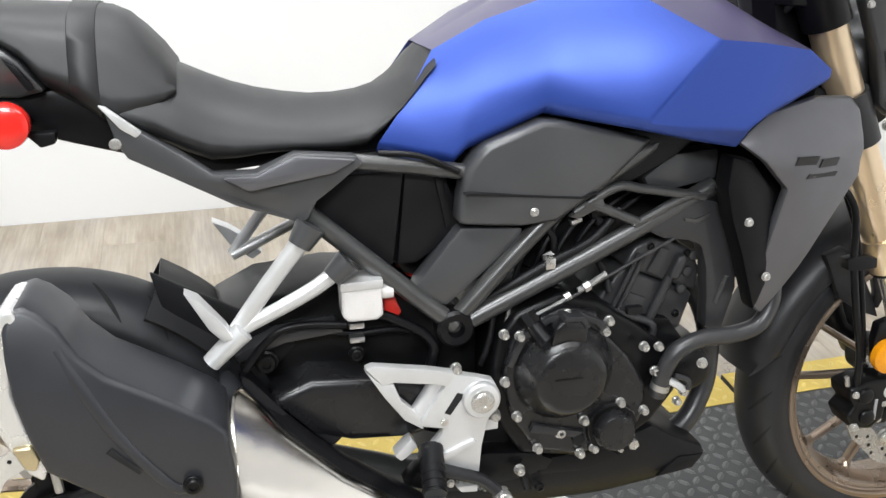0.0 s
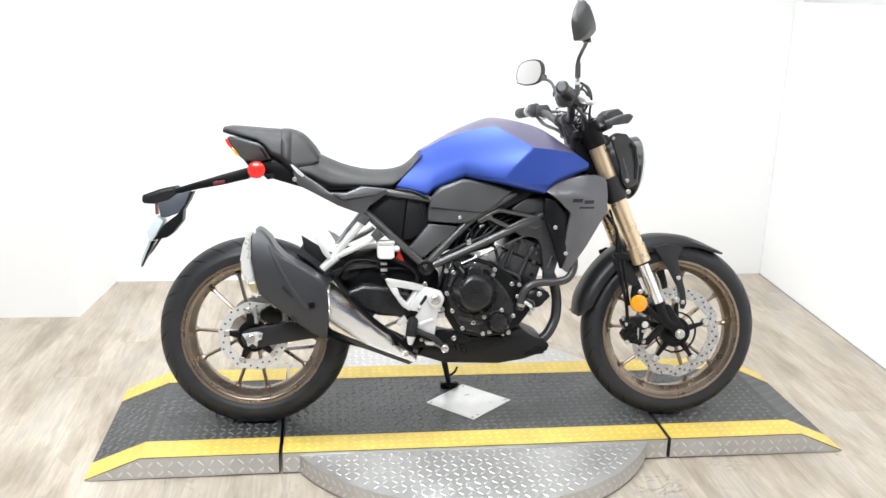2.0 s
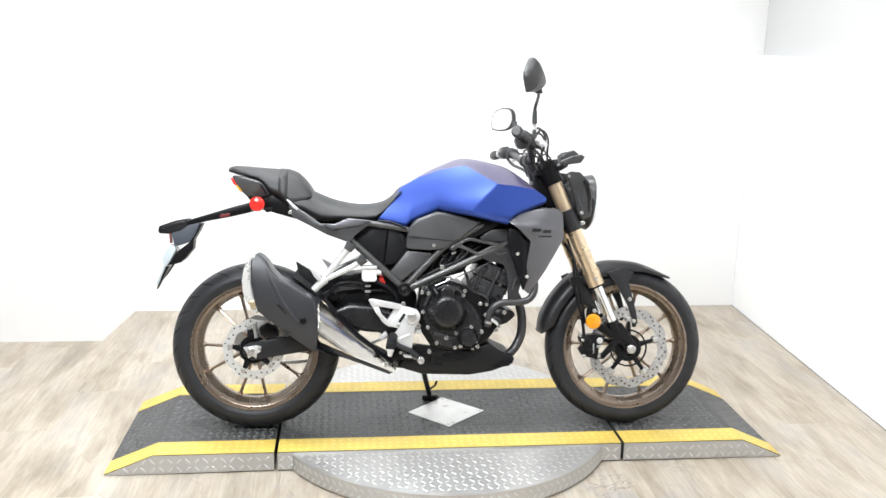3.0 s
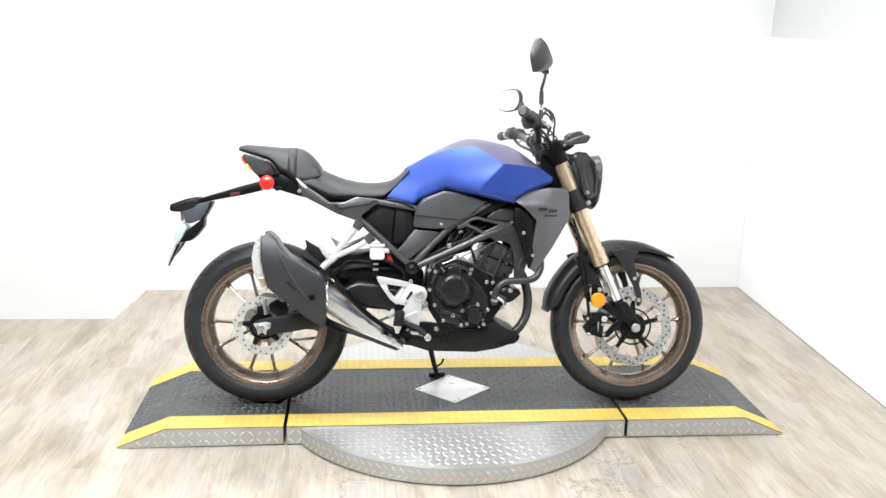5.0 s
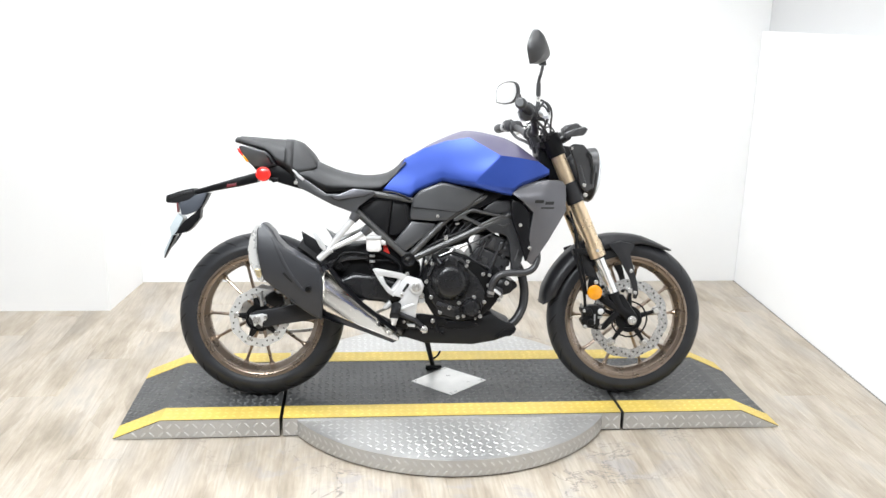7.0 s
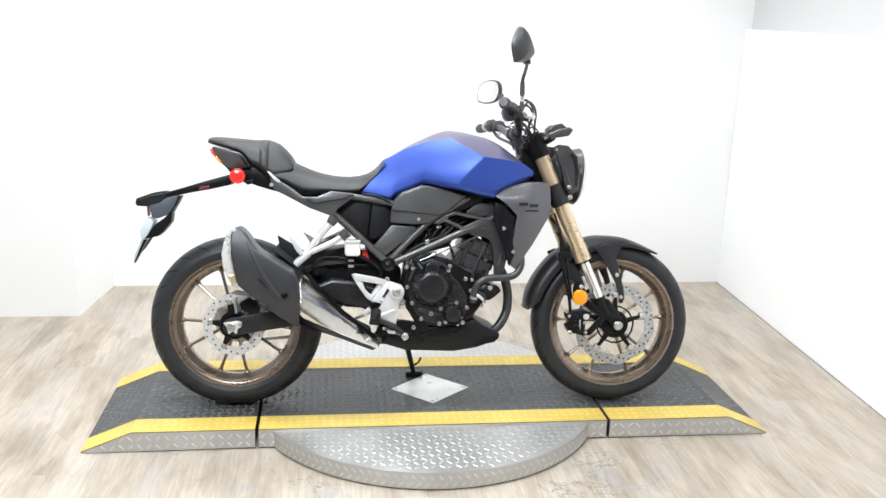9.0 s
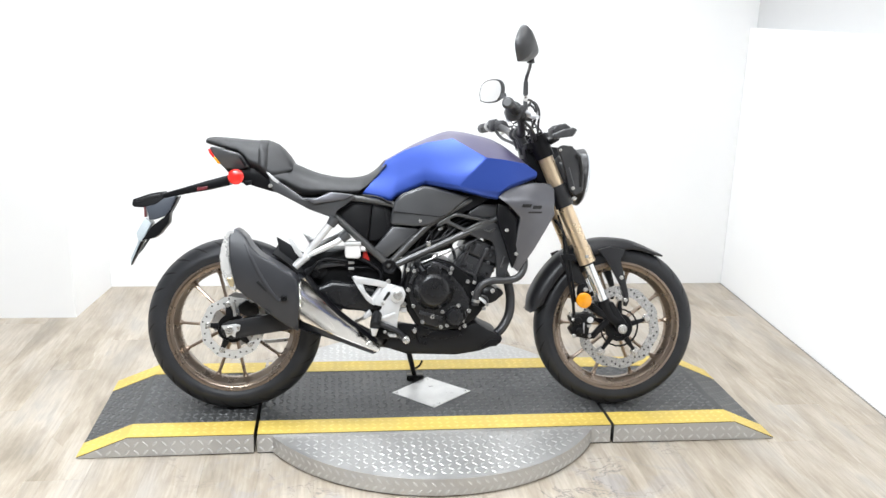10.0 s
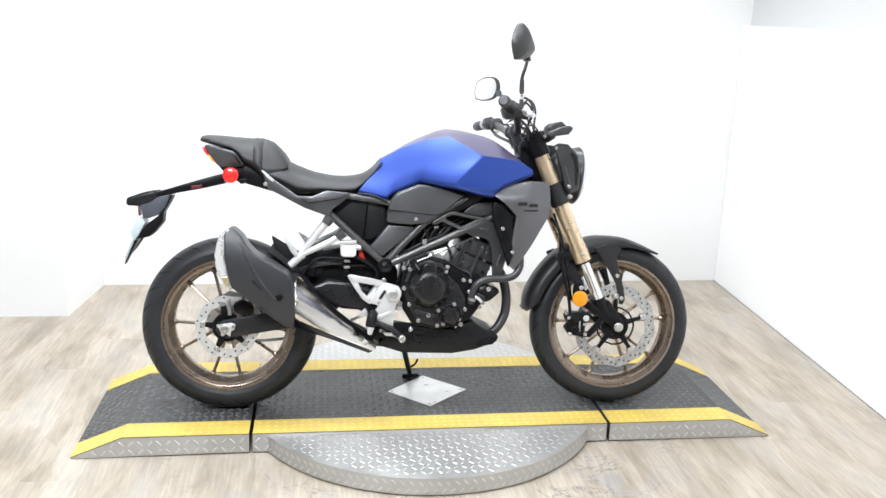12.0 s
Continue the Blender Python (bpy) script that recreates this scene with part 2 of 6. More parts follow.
PALE = mat("pale_plate", (0.45, 0.50, 0.53), 0.3, var=0.08, scale=12, fine=300)
MIRROR = mat("mirror_glass", (0.9, 0.9, 0.9), 0.03, metal=1.0, var=0.01, bump=0)
LENS = mat("headlight_glass", (0.78, 0.82, 0.88), 0.06, var=0.05, metal=0.25, coat=1.0, bump=0)
DULLRED = mat("dull_red", (0.13, 0.015, 0.02), 0.4, var=0.2, scale=40)
REDPAINT = mat("red_spring", (0.6, 0.03, 0.02), 0.35, var=0.1, scale=40)
DIFFUSER = mat("lamp_diffuser", (1.0, 0.98, 0.95), 0.5, emit=4.0, bump=0)
DECAL = mat("decal_ink", (0.010, 0.010, 0.011), 0.4, var=0.1)
DECAL_PALE = mat("decal_grey", (0.3, 0.3, 0.3), 0.4, var=0.1)

# ---- shape helpers ----


def part(name, bm, material, parent=None, label="", smooth=38):
    """Links a bmesh as one mesh object under a thing or a part."""
    bmesh.ops.recalc_face_normals(bm, faces=bm.faces[:])
    me = bpy.data.meshes.new(name)
    if smooth:
        lim = radians(smooth)
        for f in bm.faces:
            f.smooth = True
        for e in bm.edges:
            e.smooth = not (len(e.link_faces) == 2 and e.calc_face_angle(0) > lim)
    bm.to_mesh(me)
    bm.free()
    me.materials.append(material)
    ob = new(name, me)
    ob.parent = parent
    if label:
        tagged(ob, label)
    return ob


def empty(name, m=None):
    ob = new(name)
    ob.empty_display_size = 0.1
    if m is not None:
        ob.matrix_basis = m
    return ob


def bevelled(bm, width, segs=2, angle=25):
    if width > 0:
        es = [e for e in bm.edges if len(e.link_faces) == 2 and e.calc_face_angle(0) > radians(angle)]
        bmesh.ops.bevel(bm, geom=es, offset=width, segments=segs, affect="EDGES", profile=0.6, clamp_overlap=True)
    return bm


def box(x0, x1, y0, y1, z0, z1, bevel=0.0, bm=None):
    fresh = bm is None
    bm = bm or bmesh.new()
    bmesh.ops.create_cube(bm, size=1, matrix=Matrix.Translation(((x0 + x1) / 2, (y0 + y1) / 2, (z0 + z1) / 2))
                          @ Matrix.Diagonal((abs(x1 - x0), abs(y1 - y0), abs(z1 - z0), 1)))
    return bevelled(bm, bevel) if fresh else bm


def slab(outline, y0, y1, bevel=0.004, segs=2, shape=None, cuts=0):
    """A side-view outline in x and z, from y0 to y1 across. shape(x, z, side): shifts the y of a face (side 0 at y0, 1 at y1)."""
    bm = bmesh.new()
    a = [bm.verts.new((x, y0, z)) for x, z in outline]
    b = [bm.verts.new((x, y1, z)) for x, z in outline]
    bm.faces.new(a)
    bm.faces.new(b[::-1])
    k = len(a)
    for i in range(k):
        bm.faces.new((a[i], b[i], b[(i + 1) % k], a[(i + 1) % k]))
    bmesh.ops.recalc_face_normals(bm, faces=bm.faces[:])
    bevelled(bm, bevel, segs, 40)
    if shape:
        mid = (y0 + y1) / 2
        if cuts:
            bmesh.ops.triangulate(bm, faces=[f for f in bm.faces if len(f.verts) > 4])
            for _ in range(cuts):
                bmesh.ops.subdivide_edges(bm, edges=[e for e in bm.edges if e.calc_length() > 0.03], cuts=1, use_grid_fill=True)
        for v in bm.verts:
            v.co.y += shape(v.co.x, v.co.z, 0 if (v.co.y - mid) * (y0 - mid) > 0 else 1)
    return bm


def joined(pieces):
    """Several closed bodies as one."""
    out = bmesh.new()
    for p in pieces:
        me = bpy.data.meshes.new("piece")
        p.to_mesh(me)
        p.free()
        out.from_mesh(me)
        bpy.data.meshes.remove(me)
    return out


def curve(points, steps=6):
    """A smooth line through the points."""
    p = [Vector(q) for q in points]
    if len(p) < 3 or steps < 2:
        return p
    out = []
    for i in range(len(p) - 1):
        p0, p1, p2, p3 = p[max(i - 1, 0)], p[i], p[i + 1], p[min(i + 2, len(p) - 1)]
        for s in range(steps):
            t = s / steps
            out.append(0.5 * ((2 * p1) + (p2 - p0) * t + (2 * p0 - 5 * p1 + 4 * p2 - p3) * t * t + (3 * p1 - p0 - 3 * p2 + p3) * t ** 3))
    return out + [p[-1]]


def tube(points, r, steps=6, segs=12, bm=None, flat=1.0):
    """A round bar along a smooth line; r is one radius or one for each end; flat squeezes it in y."""
    bm = bm or bmesh.new()
    p = curve(points, steps)
    r0, r1 = r if isinstance(r, tuple) else (r, r)
    rings, side = [], None
    for i, q in enumerate(p):
        d = (p[min(i + 1, len(p) - 1)] - p[max(i - 1, 0)]).normalized()
        if side is None:
            side = d.orthogonal().normalized()
        side = (side - d * side.dot(d)).normalized()
        up = d.cross(side)
        rr = r0 + (r1 - r0) * i / max(1, len(p) - 1)
        ring = []
        for k in range(segs):
            a = 2 * math.pi * k / segs
            w = (side * math.cos(a) + up * math.sin(a)) * rr
            w.y *= flat
            ring.append(bm.verts.new(q + w))
        rings.append(ring)
    for a, b in zip(rings, rings[1:]):
        for k in range(segs):
            bm.faces.new((a[k], a[(k + 1) % segs], b[(k + 1) % segs], b[k]))
    bm.faces.new(rings[0][::-1])
    bm.faces.new(rings[-1])
    return bm


def turned(profile, centre, axis=(0, 1, 0), segs=40, closed=True, bm=None, wave=None):
    """A body of revolution: profile of (radius, distance along the axis)."""
    bm = bm or bmesh.new()
    d = Vector(axis).normalized()
    u = (Vector((1, 0, 0)) if abs(d.x) < 0.8 else Vector((0, 0, 1)))
    u = (u - d * u.dot(d)).normalized()
    w = d.cross(u)
    c = Vector(centre)
    rings = []
    for k in range(segs):
        a = 2 * math.pi * k / segs
        s = wave(a) if wave else 1.0
        rings.append([bm.verts.new(c + d * h + (u * math.cos(a) + w * math.sin(a)) * (r * (s if r > 0 else 1))) for r, h in profile])
    n = len(profile)
    for k in range(segs):
        a, b = rings[k], rings[(k + 1) % segs]
        for i in range(n if closed else n - 1):
            j = (i + 1) % n
            try:
                bm.faces.new((a[i], a[j], b[j], b[i]))
            except ValueError:
                pass
    bmesh.ops.remove_doubles(bm, verts=bm.verts[:], dist=1e-5)
    return bm


def knob(r, y0, y1, x, z, edge=0.003, segs=32):
    """A round boss across the machine with a rounded outer edge."""
    s = 1 if y1 > y0 else -1
    return turned([(0, y0), (r, y0), (r, y1 - s * edge), (r - edge * 0.4, y1 - s * edge * 0.35), (r - edge, y1), (0, y1)], (x, 0, z), segs=segs, closed=False)


def loft(sections, caps=True):
    bm = bmesh.new()
    rings = [[bm.verts.new(p) for p in s] for s in sections]
    n = len(rings[0])
    for a, b in zip(rings, rings[1:]):
        for k in range(n):
            bm.faces.new((a[k], a[(k + 1) % n], b[(k + 1) % n], b[k]))
    if caps:
        bm.faces.new(rings[0][::-1])
        bm.faces.new(rings[-1])
    return bm


def hoop(x, zb, zt, wb, wt, crown=0.012, power=3.2, n=28, shift=0.0):
    """One cross-section of a cushion: flat bottom, soft shoulders. shift: how far the top leans along x."""
    pts = []
    for k in range(n):
        a = 2 * math.pi * k / n
        c, s = math.cos(a), math.sin(a)
        u = math.copysign(abs(c) ** (2 / power), c)
        v = math.copysign(abs(s) ** (2 / power), s)
        f = (v + 1) / 2
        w = wb + (wt - wb) * f
        z = zb + (zt - zb) * f + crown * f * (1 - u * u) - crown * 0.2
        pts.append((x + shift * f, u * w, z))
    return pts


_bolt = {}


def bolt(x, y, z, r, parent, axis="-y", material=None, name="bolt", h=None):
    """A hexagon-flanged bolt head; alike heads share one mesh."""
    key = (name, (material or BOLT).name)
    if key not in _bolt:
        bm = turned([(0, 0), (1, 0), (1, 0.25), (0.86, 0.34), (0.8, 0.85), (0.66, 1.0), (0.4, 1.0), (0.34, 0.72), (0, 0.72)], (0, 0, 0), (0, -1, 0), segs=12, closed=False)
        ob = part(name, bm, material or BOLT, parent)
        _bolt[key] = ob.data
    else:
        ob = new(name, _bolt[key])
        ob.parent = parent
    turn = {"-y": pose(0, 0, 0), "+y": pose(0, 0, 0, 0, 0, 180), "z": pose(0, 0, 0, -90), "x": pose(0, 0, 0, 0, 0, 90)}[axis]
    ob.matrix_basis = Matrix.Translation((x, y, z)) @ turn @ Matrix.Diagonal((r, h or r * 0.8, r, 1))
    return ob

# ---- the room ----
CEIL = 2.85
BACK, PIER_X, PIER_Y = 1.272, -1.575, 0.79


def structure(name, bm, material, label, category, smooth=0):
    return tagged(part(name, bm, material, None, smooth=smooth), label, category, kind="structure")


floor = structure("floor", box(-4.3, 2.6, -6.2, 1.6, -0.08, -0.004), SUBFLOOR, "light oak-look vinyl plank floor, worn in places", "floor")
structure("wall_north", box(-1.72, 2.2, BACK, BACK + 0.15, -0.01, CEIL), WALL, "plain white painted back wall of the photo bay", "wall")


def prism(corners, z0, z1):
    bm = bmesh.new()
    a = [bm.verts.new((x, y, z0)) for x, y in corners]
    b = [bm.verts.new((x, y, z1)) for x, y in corners]
    bm.faces.new(a)
    bm.faces.new(b)
    for i in range(len(a)):
        j = (i + 1) % len(a)
        bm.faces.new((a[i], a[j], b[j], b[i]))
    return bm


structure("wall_west_pier", prism([(-4.3, PIER_Y + 0.02), (PIER_X, PIER_Y), (-1.522, BACK - 0.003), (-4.3, BACK - 0.003)], -0.01, CEIL), WALL,
          "white painted projecting wall beside the photo bay", "wall")
structure("wall_east", prism([(1.812, BACK - 0.003), (1.40, -6.2), (2.3, -6.2), (2.3, BACK - 0.003)], -0.01, 1.41), WALL,
          "white painted side wall with a ledge at chest height", "wall")
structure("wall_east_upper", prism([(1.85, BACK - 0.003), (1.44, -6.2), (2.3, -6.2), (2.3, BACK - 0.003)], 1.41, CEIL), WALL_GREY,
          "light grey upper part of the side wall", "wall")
structure("trim_east", prism([(1.809, BACK - 0.006), (1.398, -6.19), (1.394, -6.19), (1.805, BACK - 0.006)], 0.0, 0.003), JOINT, "grey joint between floor and side wall", "joint")
# added out of view; its light colour brightens what the mirrors reflect
structure("wall_west", box(-4.3, -4.15, -6.2, PIER_Y + 0.02, -0.01, CEIL), WALL_GREY, "unseen light grey wall added to brighten the mirror reflections", "wall")
# added out of view; its dark colour keeps reflections on side faces low
structure("wall_south", box(-4.3, 2.3, -6.35, -6.2, -0.01, CEIL), ROOM, "unseen dark wall added behind the viewer to darken reflections", "wall")
structure("ceiling", box(-4.3, 2.6, -6.35, 1.6, CEIL, CEIL + 0.1), CEILING, "unseen ceiling, toned down to grey to weaken overhead reflections", "ceiling")

for lx, ly, sx, sy, power in ((-0.75, -0.9, 1.2, 0.6, 0.70), (0.65, -0.9, 1.2, 0.6, 0.06), (-0.42, 0.45, 2.4, 0.4, 0.74), (-1.2, -2.9, 1.2, 0.6, 2.05), (0.5, -2.9, 1.2, 0.6, 0.16)):
    root = empty("ceiling_light", pose(lx, ly, CEIL))
    tagged(root, "flat white ceiling light with a glowing diffuser", "ceiling light", "ceiling lights")
    bm = box(-sx / 2 - 0.04, sx / 2 + 0.04, -sy / 2 - 0.04, sy / 2 + 0.04, -0.05, -0.002, 0.006)
    part("housing", bm, CEILING, root)
    part("diffuser", box(-sx / 2, sx / 2, -sy / 2, sy / 2, -0.056, -0.0495), DIFFUSER, root)
    lamp = bpy.data.lights.new("lamp", "AREA")
    lamp.shape, lamp.size, lamp.size_y = "RECTANGLE", sx, sy
    lamp.energy, lamp.color = LAMP_POWER * power, LAMP_COLOUR
    lo = new("lamp", lamp)
    lo.parent = root
    lo.location = (0, 0, -0.065)

# ---- the display stand: a turntable with two ramps ----
TOP = 0.0700
Y0, Y1 = -0.600, 0.020
STRIPE = 0.098
XL, XLC, XG1, XG2, XRC, XR = -1.216, -1.052, -0.640, 0.586, 1.035, 1.188


def lugs(places, length=0.024, width=0.0075, height=0.0016):
    """Raised lens-shaped tread bars: (point, along, across, normal) each."""
    verts, faces = [], []
    for p, u, v, n in places:
        i = len(verts)
        for a, b, c in ((-1, 0, 0), (-0.45, -1, 0), (0.45, -1, 0), (1, 0, 0), (0.45, 1, 0), (-0.45, 1, 0), (-0.55, 0, 1), (0.55, 0, 1)):
            verts.append(p + u * (a * length / 2) + v * (b * width / 2) + n * (c * height))
        faces += [(i, i + 1, i + 6), (i + 1, i + 2, i + 7, i + 6), (i + 2, i + 3, i + 7), (i + 3, i + 4, i + 7), (i + 4, i + 5, i + 6, i + 7), (i + 5, i, i + 6)]
    me = bpy.data.meshes.new("tread")
    me.from_pydata([tuple(q) for q in verts], [], faces)
    bm = bmesh.new()
    bm.from_mesh(me)
    bpy.data.meshes.remove(me)
    return bm


def tread(origin, ex, ey, nx, ny, pitch, keep=None):
    """Places for lugs on a plane, alternating in direction."""
    n = ex.cross(ey).normalized()
    d1, d2 = (ex + ey).normalized(), (ex - ey).normalized()
    out = []
    for i in range(nx):
        for j in range(ny):
            p = origin + ex * (pitch * (i + 0.5)) + ey * (pitch * (j + 0.5))
            if keep is None or keep(p):
                out.append((p, d1, d2, n) if (i + j) % 2 else (p, d2, d1, n))
    return out


def stuff(ob):
    return tagged(ob, kind="stuff")


EX, EY, EZ = Vector((1, 0, 0)), Vector((0, 1, 0)), Vector((0, 0, 1))
PITCH = 0.0265

turntable = empty("turntable", pose(0, 0, 0))
tagged(turntable, "aluminium tread plate turntable with grey deck and yellow stripes", "turntable")
CX, CY, CR, CH = -0.036, -0.29, 0.630, 0.0625


def cap(y_edge, sign):
    """The round part of the turntable that stands out past the deck."""
    a0 = math.asin((abs(y_edge - CY)) / CR)
    pts = [(CX + CR * math.cos(a), CY + sign * CR * math.sin(a)) for a in np.linspace(a0, math.pi - a0, 49)]
    return prism(pts, 0.006, CH)


for y_edge, sign in ((Y0 - 0.0005, -1), (Y1 + 0.0005, 1)):
    apron = part("apron", bevelled(cap(y_edge, sign), 0.003, 2, 50), PLATE, turntable, "bare aluminium tread plate apron")
    keep = lambda p, e=y_edge, s=sign: (p.y - e) * s > 0.012 and (p - Vector((CX, CY, p.z))).length < CR - 0.018
    ys = CY - CR if sign < 0 else y_edge
    places = tread(Vector((CX - CR, ys, CH - 0.0002)), EX, EY, 50, 14, PITCH, keep)
    for k in range(140):
        for row in range(2):
            a = 2 * math.pi * (k + 0.5 * row) / 140
            out = Vector((math.cos(a), math.sin(a), 0))
            p = Vector((CX, CY, 0.018 + 0.026 * row)) + out * (CR - 0.0002)
            if (p.y - y_edge) * sign > 0.01:
                t = out.cross(EZ)
                d1, d2 = (t + EZ).normalized(), (t - EZ).normalized()
                places.append((p, d1, d2, out) if row else (p, d2, d1, out))
    stuff(part("tread", lugs(places), LUG, apron, smooth=0))


def deck_piece(root, xs, zs):
    """A deck with its skirts; xs and zs: the upper line along the length, with ramp ends where z drops."""
    line = list(zip(xs, zs))
    bm = slab([(xs[0], 0.002)] + line + [(xs[-1], 0.002)] if zs[0] > 0.01 and zs[-1] > 0.01 else
              ([(xs[0], 0.002)] + line if zs[-1] < 0.01 else line + [(xs[-1], 0.002)]), Y0, Y1, 0.0)
    body = part("deck", bm, DECK, root, smooth=0)
    stripes, front = [], []
    for (xa, za), (xb, zb) in zip(line, line[1:]):
        ex = Vector((xb - xa, 0, zb - za)).normalized()
        n = ex.cross(EY).normalized()
        if n.z < 0:
            n = -n
        length = Vector((xb - xa, 0, zb - za)).length
        places = tread(Vector((xa, Y0 + STRIPE, za)), ex, EY, int(length / PITCH), int((Y1 - Y0 - 2 * STRIPE) / PITCH), PITCH,
                       lambda p: abs(p.x + 0.017) / 0.148 + abs(p.y + 0.295) / 0.136 > 1.12 if root is turntable else True)
        stuff(part("tread", lugs(places, 0.0265, 0.0115, 0.003), DECK_LUG, body, smooth=0))
    # yellow stripes lie on the deck and follow the ramp
    for ya, yb in ((Y0, Y0 + STRIPE), (Y1 - STRIPE, Y1)):
        bm = bmesh.new()
        lo = [[bm.verts.new((x, y, z + h)) for x, z in line] for y, h in ((ya, 0.0003), (ya, 0.0019), (yb, 0.0019), (yb, 0.0003))]
        for a, b in zip(lo, lo[1:] + lo[:1]):
            for i in range(len(line) - 1):
                bm.faces.new((a[i], a[i + 1], b[i + 1], b[i]))
        for i in (0, len(line) - 1):
            bm.faces.new([r[i] for r in lo])
        stripe = part("stripe", bm, TAPE, root, "yellow painted edge stripe", smooth=0)
        places = []
        for (xa, za), (xb, zb) in zip(line, line[1:]):
            ex = Vector((xb - xa, 0, zb - za)).normalized()
            places += tread(Vector((xa, ya + 0.006, za + 0.0018)) + ex * 0.004, ex, EY, int((Vector((xb - xa, 0, zb - za)).length - 0.008) / 0.0285), 3, 0.0285)
        stuff(part("tread", lugs(places, 0.024, 0.0085, 0.0012), TAPE_LUG, stripe, smooth=0))
    # bare tread plate skirt along the near side
    for y, s in ((Y0, -1), (Y1, 1)):
        low = [(line[0][0], 0.006)] if zs[0] > 0.01 else []
        high = [(line[-1][0], 0.006)] if zs[-1] > 0.01 else []
        bm = slab(low + [(x, z - 0.002) for x, z in line] + high, y + s * 0.003, y + s * 0.0002, 0.0)
        skirt = part("skirt", bm, PLATE, root, "bare aluminium tread plate skirt", smooth=0)
        x0, x1 = line[0][0], line[-1][0]

        def under(p):
            zt = np.interp(p.x, [q[0] for q in line], [q[1] for q in line])
            return 0.010 < p.z < zt - 0.010 and x0 + 0.01 < p.x < x1 - 0.01 and not (root is turntable and abs(p.x - CX) < 0.55)
        ex = EX if s < 0 else -EX
        places = tread(Vector((x0 if s < 0 else x1, y + s * 0.0028, 0.003)), ex, EZ, int((x1 - x0) / 0.0295), 2, 0.0295, under)
        if places:
            stuff(part("tread", lugs(places, 0.028, 0.0085, 0.002), LUG, skirt, smooth=0))
    return body


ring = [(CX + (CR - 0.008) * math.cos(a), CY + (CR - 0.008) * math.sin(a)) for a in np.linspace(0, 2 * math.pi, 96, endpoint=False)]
# black inset sheet that paints the shadow line below the turntable rim
part("rim_shade_sheet", prism(ring, 0.0005, 0.0055), RIM_SHADE, turntable, "black sheet painting the shadow line under the turntable rim")
deck = deck_piece(turntable, [XG1 + 0.006, XG2 - 0.006], [TOP, TOP])
# bare diamond plate let into the deck
dia = [(-0.164, -0.293), (-0.019, -0.156), (0.130, -0.292), (-0.021, -0.428)]
diamond = part("access_plate", bevelled(prism(dia, TOP - 0.002, TOP + 0.0022), 0.0008, 1, 30), SHEET, deck, "bare aluminium access plate set diagonally")
for x, y in ((0.112, -0.292), (-0.147, -0.293), (-0.02, -0.173), (-0.021, -0.411)):
    bolt(x, y, TOP + 0.0022, 0.005, turntable, "z", name="screw", h=0.002)

ramp_l = tagged(empty("ramp"), "low grey tread plate ramp with yellow edge stripes and bare skirt", "ramp", "ramps of the stand")
deck_piece(ramp_l, [XL, XLC, XG1 - 0.006], [0.004, TOP, TOP])
ramp_r = tagged(empty("ramp"), "low grey tread plate ramp with yellow edge stripes and bare skirt", "ramp", "ramps of the stand")
deck_piece(ramp_r, [XG2 + 0.006, XRC, XR], [TOP, TOP, 0.004])

# ---- the motorcycle, in its own axes: x ahead, y to its left, z up from the ground between the wheels ----
bike = empty("motorcycle", pose(-0.046, -0.405, 0.066, 0, 0, -1.8) @ pose(0, 0, 0, -10, 0, 0))
tagged(bike, "naked street motorcycle with matte blue tank and bronze wheels", "motorcycle")

RW = (-0.676, 0.305)
FW = (0.676, 0.302)


